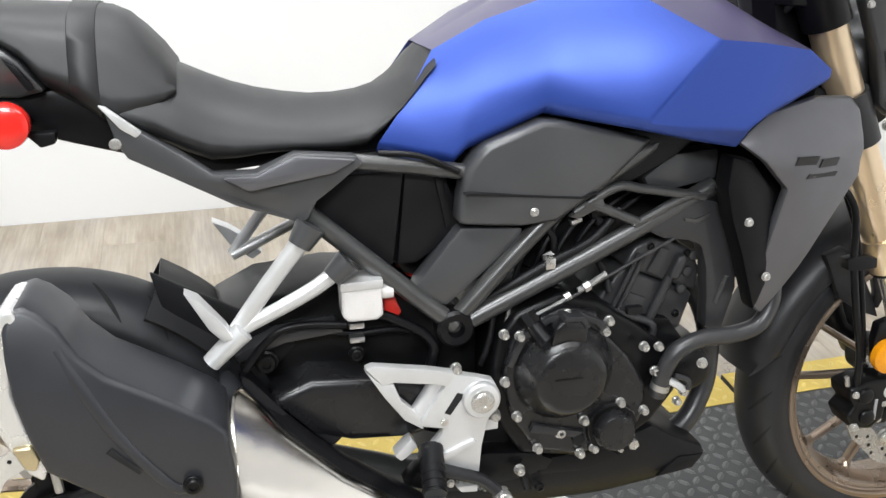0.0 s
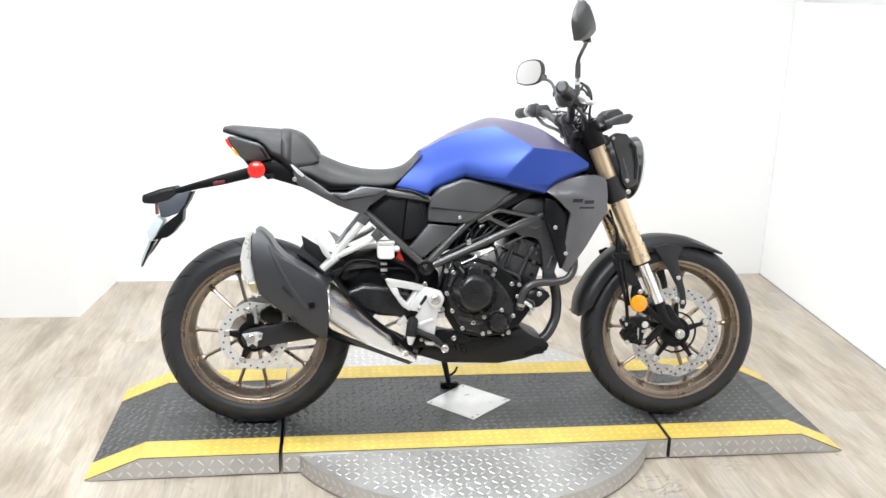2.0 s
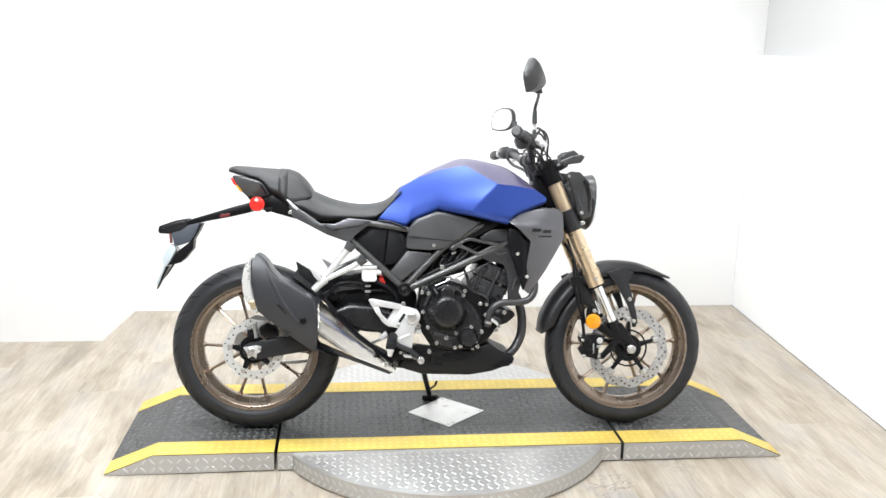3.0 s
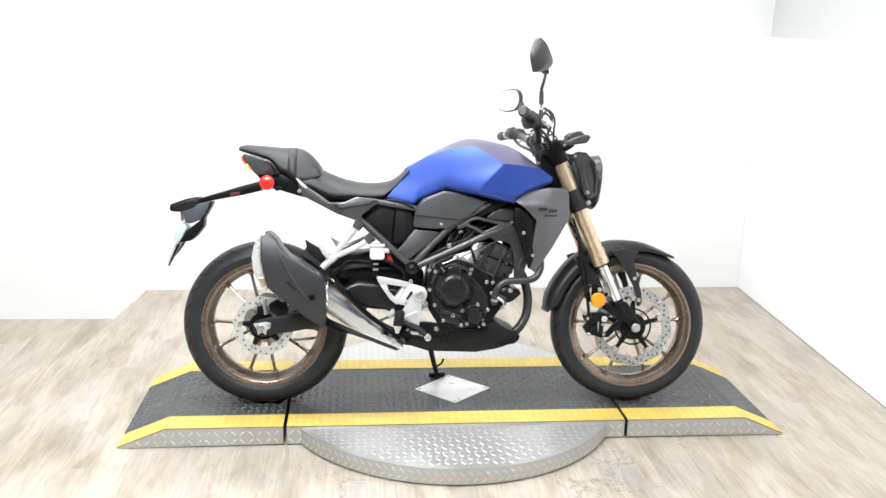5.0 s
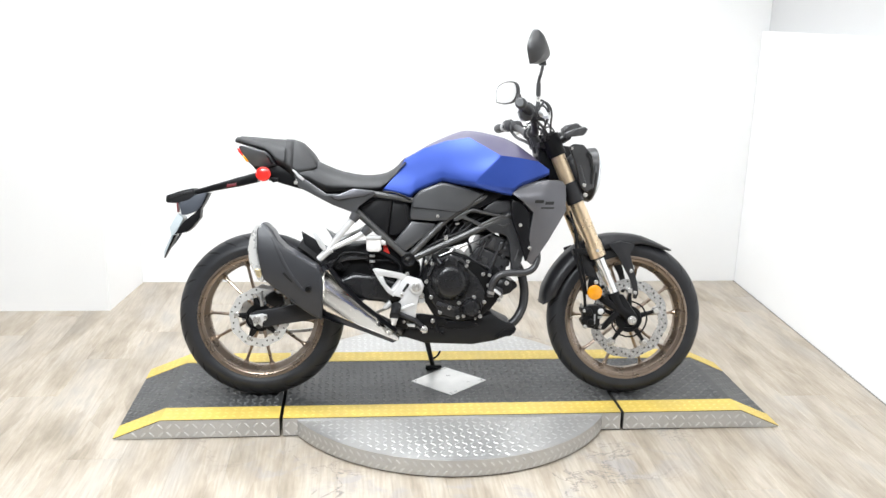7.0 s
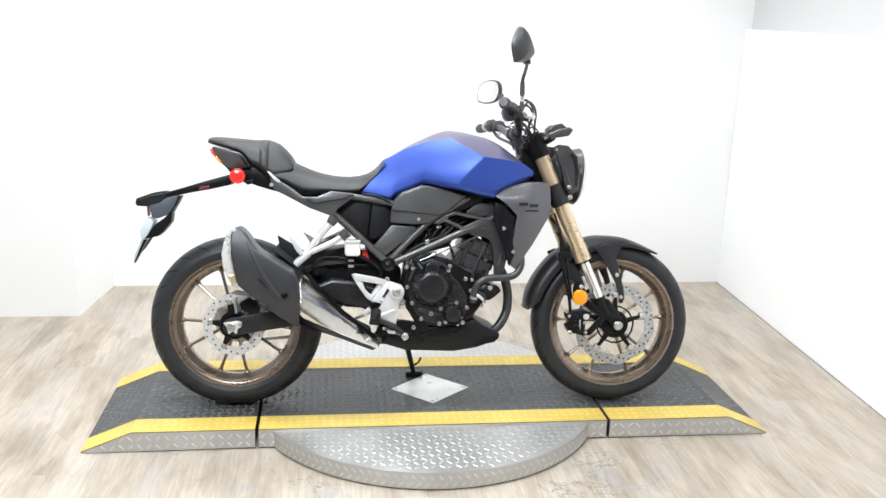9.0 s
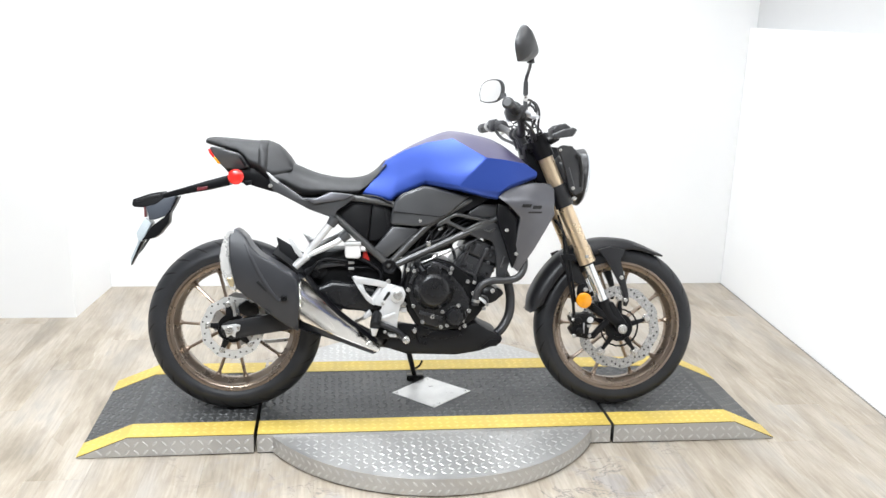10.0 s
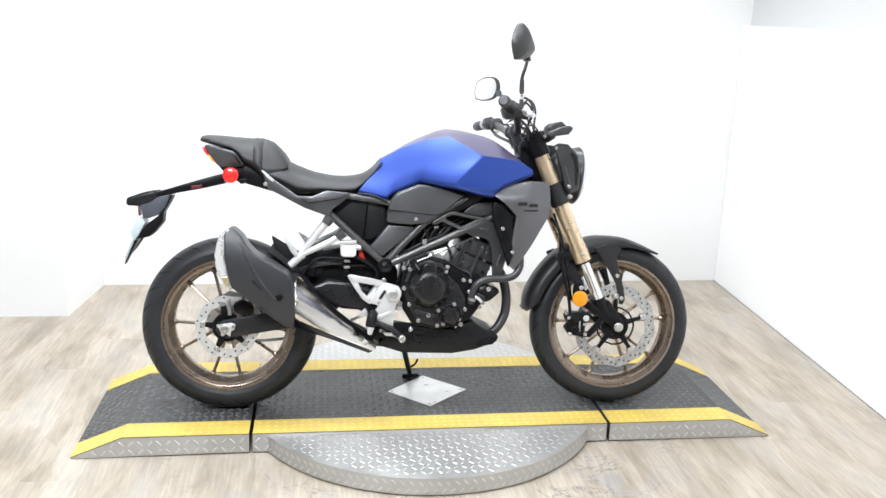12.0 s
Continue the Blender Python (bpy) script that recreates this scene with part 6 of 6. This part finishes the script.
part("bleed_nipple", tube([(0.488, -0.125, 0.350), (0.484, -0.125, 0.366)], 0.004, 1, 8), BOLT, cal)
bolt(0.494, -0.138, 0.340, 0.006, cal)
bolt(0.500, -0.136, 0.282, 0.008, cal)
bolt(0.568, -0.118, 0.384, 0.009, cal, material=ENGINE, name="black_bolt")
bolt(0.560, -0.115, 0.278, 0.007, cal)
refl = part("front_reflector", turned([(0, -0.163), (0.020, -0.163), (0.0265, -0.160), (0.0275, -0.155), (0.0265, -0.148), (0, -0.148)], (0.527, 0, 0.410), segs=40, closed=False), AMBER, bike, "round amber side reflector")
part("reflector_mount", slab([(0.508, 0.462), (0.530, 0.468), (0.552, 0.43), (0.548, 0.392), (0.512, 0.392), (0.504, 0.43)], -0.148, -0.132, 0.004), BLACK, refl)
bolt(0.532, -0.150, 0.447, 0.008, refl)
part("brake_line", tube([(0.43, -0.10, 0.685), (0.455, -0.125, 0.64), (0.462, -0.13, 0.56), (0.475, -0.135, 0.48), (0.492, -0.135, 0.41), (0.50, -0.13, 0.35)], 0.0055), BLACK, bike, "black front brake line")
part("brake_line", tube([(0.445, -0.08, 0.70), (0.468, -0.12, 0.60), (0.486, -0.13, 0.50), (0.503, -0.132, 0.40)], 0.004), BLACK, bike)
part("line_guide", slab([(0.446, 0.566), (0.470, 0.570), (0.498, 0.564), (0.500, 0.548), (0.474, 0.545), (0.450, 0.548)], -0.136, -0.118, 0.003), BLACK, bike)

# ---- headlight ----
HL = (0.513, 0, 0.835)
ax = Vector((0.985, 0, -0.10)).normalized()
head = part("headlight", turned([(0, -0.085), (0.045, -0.080), (0.075, -0.055), (0.092, -0.015), (0.099, 0.010), (0.1025, 0.024), (0.098, 0.030), (0.094, 0.024), (0, 0.020)], HL, ax, segs=56, closed=False), CAST, bike, "round black headlight housing")
part("lens", turned([(0.0965, 0.024), (0.0935, 0.034), (0.082, 0.042), (0.05, 0.050), (0, 0.053)], HL, ax, segs=48, closed=False), LENS, head, "clear headlight lens")
for s in (-1, 1):
    ya, yb = (-0.128, -0.104) if s < 0 else (0.104, 0.128)
    br = part("headlight_bracket", slab([(0.428, 0.932), (0.446, 0.944), (0.480, 0.940), (0.513, 0.906), (0.525, 0.845), (0.521, 0.785), (0.494, 0.770), (0.470, 0.790), (0.455, 0.86)], ya, yb, 0.006, 3,
                                        lambda x, z, side, s=s: -s * (0.10 * max(0, z - 0.86) + 0.25 * max(0, x - 0.49))), CAST, head, "black headlight side bracket")
    part("bracket_slot", slab([(0.492, 0.914), (0.510, 0.900), (0.516, 0.85), (0.513, 0.800), (0.507, 0.800), (0.509, 0.85), (0.502, 0.893), (0.490, 0.905)], ya - 0.001 if s < 0 else yb - 0.008, ya + 0.008 if s < 0 else yb + 0.001, 0.001), GROOVE, br)
    part("bracket_rib", tube([(0.466, ya if s < 0 else yb, 0.865), (0.479, ya if s < 0 else yb, 0.825), (0.487, ya if s < 0 else yb, 0.800)], 0.0035, 3, 8), COVER, br)
    if s < 0:
        bolt(0.484, -0.129, 0.796, 0.007, br)
        bolt(0.490, -0.122, 0.760, 0.0085, br)
        bolt(0.438, -0.12, 0.926, 0.006, br)

# ---- handlebar, controls, mirrors ----
bar = part("handlebar", tube([(0.209, -0.400, 1.056), (0.253, -0.285, 1.045), (0.280, -0.20, 1.026), (0.305, -0.10, 0.988), (0.306, 0, 0.982), (0.305, 0.10, 0.985), (0.288, 0.20, 1.012), (0.262, 0.285, 1.022), (0.245, 0.400, 1.020)], 0.0125, 6, 16), BARS, bike, "black tapered handlebar")
for y in (-0.045, 0.045):
    part("bar_clamp", turned([(0.013, -0.011), (0.021, -0.011), (0.022, -0.008), (0.022, 0.008), (0.021, 0.011), (0.013, 0.011)], (0.306, y, 0.983), segs=24), BARS, bar, "black handlebar clamp")
    part("clamp_riser", tube([(0.310, y, 0.970), (0.326, y, 0.940)], (0.014, 0.017), 1, 14), BARS, bar)
    for dx in (-0.016, 0.016):
        bolt(0.305 + dx, y, 1.001, 0.0055, bar, "z", h=0.006)
part("ignition_lock", tube([(0.318, 0, 0.968), (0.340, 0, 0.915)], (0.018, 0.022), 1, 20), BARS, bar)
part("lock_bezel", tube([(0.316, 0, 0.972), (0.319, 0, 0.966)], 0.013, 1, 16), STEEL, bar)
for s in (-1, 1):
    dx, dz = (-0.014, 0.024) if s < 0 else (0.0, 0.0)
    ga, gb = (Vector((0.252, -0.290, 1.045)), Vector((0.208, -0.405, 1.057))) if s < 0 else (Vector((0.260, 0.290, 1.022)), Vector((0.244, 0.405, 1.020)))
    gd = (gb - ga).normalized()
    part("grip", tube([ga, gb], 0.0172, 1, 20), BARS, bar, "ribbed black rubber grip")
    for k in range(9):
        q = ga.lerp(gb, 0.09 + 0.1 * k)
        part("grip_rib", tube([q - gd * 0.002, q + gd * 0.002], 0.0184, 1, 18), BARS, bar)
    part("bar_end", turned([(0, 0.034), (0.012, 0.034), (0.018, 0.028), (0.0195, 0.018), (0.017, 0.006), (0.0165, 0.0), (0, 0)], gb, gd, segs=20, closed=False), BARS, bar, "bar-end weight")
    if s < 0:
        part("throttle_housing", slab([(0.232, 1.072), (0.250, 1.075), (0.263, 1.062), (0.266, 1.036), (0.260, 1.014), (0.238, 1.010), (0.222, 1.018), (0.214, 1.040), (0.220, 1.060)], -0.300, -0.262, 0.006, 3), BARS, bar, "grey throttle housing")
    part("switch_box", slab([(0.242 + dx, 1.044 + dz), (0.270 + dx, 1.050 + dz), (0.288 + dx, 1.036 + dz), (0.284 + dx, 1.008 + dz), (0.258 + dx, 0.998 + dz), (0.242 + dx, 1.010 + dz)], min(0.245 * s, 0.288 * s), max(0.245 * s, 0.288 * s), 0.006), BARS, bar, "black switch housing")
    part("switch_button", box(0.236 + dx, 0.244 + dx, min(0.258 * s, 0.272 * s), max(0.258 * s, 0.272 * s), 1.014 + dz, 1.026 + dz, 0.002), COVER, bar)
    part("lever_mount", slab([(0.262 + dx, 1.040 + dz), (0.30 + dx, 1.044 + dz), (0.318 + dx, 1.015 + dz), (0.29 + dx, 0.998 + dz), (0.262 + dx, 1.005 + dz)], min(0.215 * s, 0.240 * s), max(0.215 * s, 0.240 * s), 0.005), BARS, bar)
    part("lever", tube([(0.312 + dx, 0.235 * s, 1.020 + dz), (0.322 + dx, 0.28 * s, 1.012 + dz), (0.310 + dx, 0.34 * s, 1.000 + dz), (0.312 + dx, 0.405 * s, 0.995 + dz)], (0.009, 0.0065), 5, 10, flat=0.8), SILVER, bar, "hand lever")
part("switch_clamp", tube([(0.226, -0.262, 1.030), (0.232, -0.250, 1.029)], 0.0185, 1, 18), SILVER, bar, "bare clamp ring")
part("far_clamp", tube([(0.252, 0.290, 1.022), (0.250, 0.302, 1.022)], 0.0195, 1, 18), SILVER, bar, "bare clamp ring")
part("kill_switch", box(0.226, 0.236, -0.276, -0.262, 1.058, 1.070, 0.002), REDPAINT, bar, "red stop switch")
fluid = part("brake_reservoir", slab([(0.291, 1.048), (0.326, 1.047), (0.330, 1.032), (0.304, 1.030), (0.291, 1.034)], -0.225, -0.185, 0.004), TANKLET, bar, "pale brake fluid reservoir")
part("master_cylinder", slab([(0.270, 1.060), (0.296, 1.066), (0.302, 1.050), (0.298, 1.022), (0.272, 1.024)], -0.232, -0.205, 0.004), BARS, bar)
part("cylinder_nose", tube([(0.290, -0.215, 1.026), (0.318, -0.212, 1.020)], (0.008, 0.006), 1, 10), CASTBLACK, bar)
part("lever_pivot", knob(0.007, -0.232, -0.238, 0.300, 1.038, 0.002, 14), BOLT, bar)
part("brake_hose", tube([(0.293, -0.20, 1.080), (0.308, -0.20, 1.088), (0.326, -0.20, 1.076), (0.335, -0.20, 1.055), (0.334, -0.19, 1.025), (0.326, -0.17, 0.995), (0.335, -0.14, 0.950)], 0.0042, 5, 8), BARS, bar)
part("throttle_cable", tube([(0.270, -0.25, 1.060), (0.300, -0.21, 1.070), (0.318, -0.20, 1.068), (0.332, -0.195, 1.048), (0.330, -0.18, 1.015), (0.318, -0.15, 0.975)], 0.0035, 5, 8), BARS, bar)
part("switch_wire", tube([(0.262, -0.25, 1.02), (0.292, -0.16, 1.003), (0.312, -0.15, 0.992), (0.331, -0.14, 0.988), (0.345, -0.12, 0.96)], 0.0035, 5, 8), BARS, bar)
part("switch_wire", tube([(0.327, -0.15, 1.025), (0.334, -0.15, 1.000), (0.330, -0.14, 0.975), (0.350, -0.10, 0.94)], 0.003, 5, 8), BARS, bar)
part("brake_hose", tube([(0.300, -0.215, 1.062), (0.318, -0.20, 1.082), (0.340, -0.18, 1.072), (0.352, -0.165, 1.045), (0.352, -0.15, 1.010), (0.358, -0.12, 0.965)], 0.0038, 5, 8), BARS, bar)
part("clutch_cable", tube([(0.330, 0.22, 1.030), (0.365, 0.16, 1.045), (0.385, 0.08, 1.025), (0.388, 0.03, 0.985), (0.375, 0.0, 0.940)], 0.0038, 5, 8), BARS, bar)
part("switch_wire", tube([(0.335, -0.05, 0.985), (0.360, -0.06, 1.005), (0.382, -0.06, 0.990), (0.392, -0.05, 0.955)], 0.003, 5, 8), BARS, bar)
part("cable_guide", tube([(0.352, -0.03, 0.958), (0.372, -0.03, 0.982), (0.392, -0.03, 0.972)], 0.0026, 4, 8), STEEL, bar)
part("wire_plug", box(0.372, 0.392, -0.075, -0.055, 0.958, 0.972, 0.003), BARS, bar)
part("banjo_bolt", tube([(0.322, -0.208, 1.040), (0.334, -0.206, 1.040)], 0.0065, 1, 6), BOLT, bar)
for x, y, z in ((0.330, -0.10, 0.972), (0.372, -0.10, 0.962), (0.350, -0.115, 0.948)):
    bolt(x, y, z, 0.006, bar, "z", h=0.005)
for x, z in ((0.312, 1.072), (0.331, 1.03), (0.300, 0.999)):
    part("cable_tie", tube([(x - 0.002, -0.199, z), (x + 0.002, -0.199, z - 0.001)], 0.0062, 1, 10), BARS, bar)
part("throttle_cable", tube([(0.285, -0.24, 1.015), (0.32, -0.2, 0.99), (0.35, -0.12, 0.955), (0.34, -0.06, 0.91)], 0.005, 6, 8), BARS, bar)
part("clutch_cable", tube([(0.31, 0.24, 1.02), (0.37, 0.18, 1.01), (0.39, 0.10, 0.95), (0.35, 0.05, 0.90)], 0.005, 6, 8), BARS, bar)
part("bar_wiring", tube([(0.27, 0.26, 1.005), (0.28, 0.18, 0.975), (0.31, 0.08, 0.95), (0.33, 0.02, 0.92)], 0.006, 6, 8), BARS, bar)
meter = part("instrument", slab([(0.422, 1.000), (0.440, 1.015), (0.469, 1.022), (0.489, 1.006), (0.472, 0.982), (0.440, 0.966), (0.428, 0.975)], -0.058, 0.03, 0.006, 3), BARS, bike, "black digital instrument pod")
part("display", slab([(0.4225, 1.0018), (0.4385, 1.0152), (0.4395, 1.0135), (0.4240, 1.0)], -0.05, 0.022, 0.0), MATTE, meter)
part("meter_stay", slab([(0.425, 0.975), (0.440, 0.980), (0.43, 0.955), (0.405, 0.93), (0.395, 0.940)], -0.03, 0.03, 0.004), CASTBLACK, meter)
for s in (-1, 1):
    sg = part("front_indicator", slab([(0.396, 0.962), (0.398, 0.978), (0.438, 0.995), (0.465, 1.001), (0.475, 0.992), (0.464, 0.971), (0.430, 0.966)], min(0.15 * s, 0.195 * s), max(0.15 * s, 0.195 * s), 0.005, 3), BARS, bike, "slim black front indicator")
    part("indicator_lens", slab([(0.468, 0.9995), (0.4775, 0.9925), (0.470, 0.978), (0.464, 0.980)], min(0.156 * s, 0.190 * s), max(0.156 * s, 0.190 * s), 0.001), COVER, sg, "smoked indicator lens")
    part("indicator_stalk", tube([(0.42, 0.135 * s, 0.966), (0.41, 0.08 * s, 0.955)], 0.011, 1, 10), BARS, sg)


def mirror(name, centre, yaw, tilt, outline, stem, glass_out):
    """A rear-view mirror: domed shell, glass, and a bent stem. The outline lies in the plane of the glass."""
    root = empty(name)
    root.parent = bike
    m = pose(*centre, tilt, 0, yaw)
    bm = bmesh.new()
    ring = curve([(u, 0, w) for u, w in outline + outline[:1]], 6)[:-1]
    rings = []
    for f, d in ((0.90, -0.0005), (1.0, 0.0), (1.02, 0.008), (0.94, 0.018), (0.72, 0.030), (0.35, 0.037)):
        rings.append([bm.verts.new(m @ Vector((p.x * f, d, p.z * f))) for p in ring])
    n = len(ring)
    for a, b in zip(rings, rings[1:]):
        for k in range(n):
            bm.faces.new((a[k], a[(k + 1) % n], b[(k + 1) % n], b[k]))
    bm.faces.new(rings[-1])
    bm.faces.new(rings[0][::-1])
    part("shell", bm, BARS, root, "black mirror shell")
    bm = bmesh.new()
    bm.faces.new([bm.verts.new(m @ Vector((p.x * 0.91, -0.0025, p.z * 0.91))) for p in ring])
    part("glass", bm, MIRROR, root, "mirror glass", smooth=0)
    part("stem", tube(stem, 0.0058, 6, 12), BARS, root, "bent black mirror stem")
    d = (Vector(stem[1]) - Vector(stem[0])).normalized()
    part("stem_boot", tube([Vector(stem[0]) + d * 0.012, Vector(stem[0]) + d * 0.055], (0.0088, 0.0078), 1, 12), BARS, root)
    part("stem_base", tube([Vector(stem[0]) - d * 0.035, Vector(stem[0]) - d * 0.006], (0.009, 0.0065), 1, 12), BARS, root)
    part("stem_nut", tube([Vector(stem[0]) - d * 0.01, Vector(stem[0]) + d * 0.008], 0.0075, 1, 6), BOLT, root)
    part("knuckle", tube([Vector(stem[-1]) - Vector((0, 0, 0.008)), Vector(stem[-1]) + Vector((0, 0, 0.014))], (0.013, 0.009), 1, 12), BARS, root)
    return tagged(root, "black rear-view mirror on a bent stem")


mirror("rear_view_mirror", (0.243, -0.425, 1.231), -124, 0, [(0.040, -0.050), (-0.030, -0.040), (-0.075, -0.014), (-0.045, 0.028), (0.005, 0.062), (0.036, 0.045), (0.062, 0.0)],
       [(0.292, -0.225, 1.090), (0.292, -0.227, 1.148), (0.293, -0.26, 1.172), (0.285, -0.33, 1.184), (0.276, -0.385, 1.194)], 1)
mirror("rear_view_mirror", (0.273, 0.420, 1.167), -56, 0, [(-0.064, -0.036), (-0.02, -0.045), (0.04, -0.038), (0.066, 0.0), (0.050, 0.040), (-0.01, 0.047), (-0.056, 0.030), (-0.070, -0.006)],
       [(0.338, 0.265, 1.035), (0.336, 0.268, 1.065), (0.338, 0.29, 1.102), (0.330, 0.32, 1.128), (0.314, 0.355, 1.142)], 1)

# ---- floor planks, last ----
plank_mesh = None
PW, PL = 0.178, 1.22
for i in range(-23, 13):
    shift = random.Random(i * 7 + 3).random() * PL
    for j in range(-6, 4):
        ya = j * PL + shift - 0.6
        yb = ya + PL
        if yb < -5.9 or ya > BACK:
            continue
        yb = min(yb, BACK - 0.002)
        if i * PW > 1.90 or yb - ya < 0.03:
            continue
        if abs(yb - ya - PL) < 1e-6:
            if plank_mesh is None:
                ob = part("plank", box(-PW / 2 + 0.0002, PW / 2 - 0.0002, -PL / 2 + 0.0002, PL / 2 - 0.0002, -0.004, 0.0, 0.0003), VINYL, floor)
                plank_mesh = ob.data
            else:
                ob = new("plank", plank_mesh)
                ob.parent = floor
        else:
            h = (yb - ya) / 2
            ob = part("plank", box(-PW / 2 + 0.0002, PW / 2 - 0.0002, -h + 0.0002, h - 0.0002, -0.004, 0.0, 0.0003), VINYL, floor)
        ob.location = (i * PW, (ya + yb) / 2, 0.0)
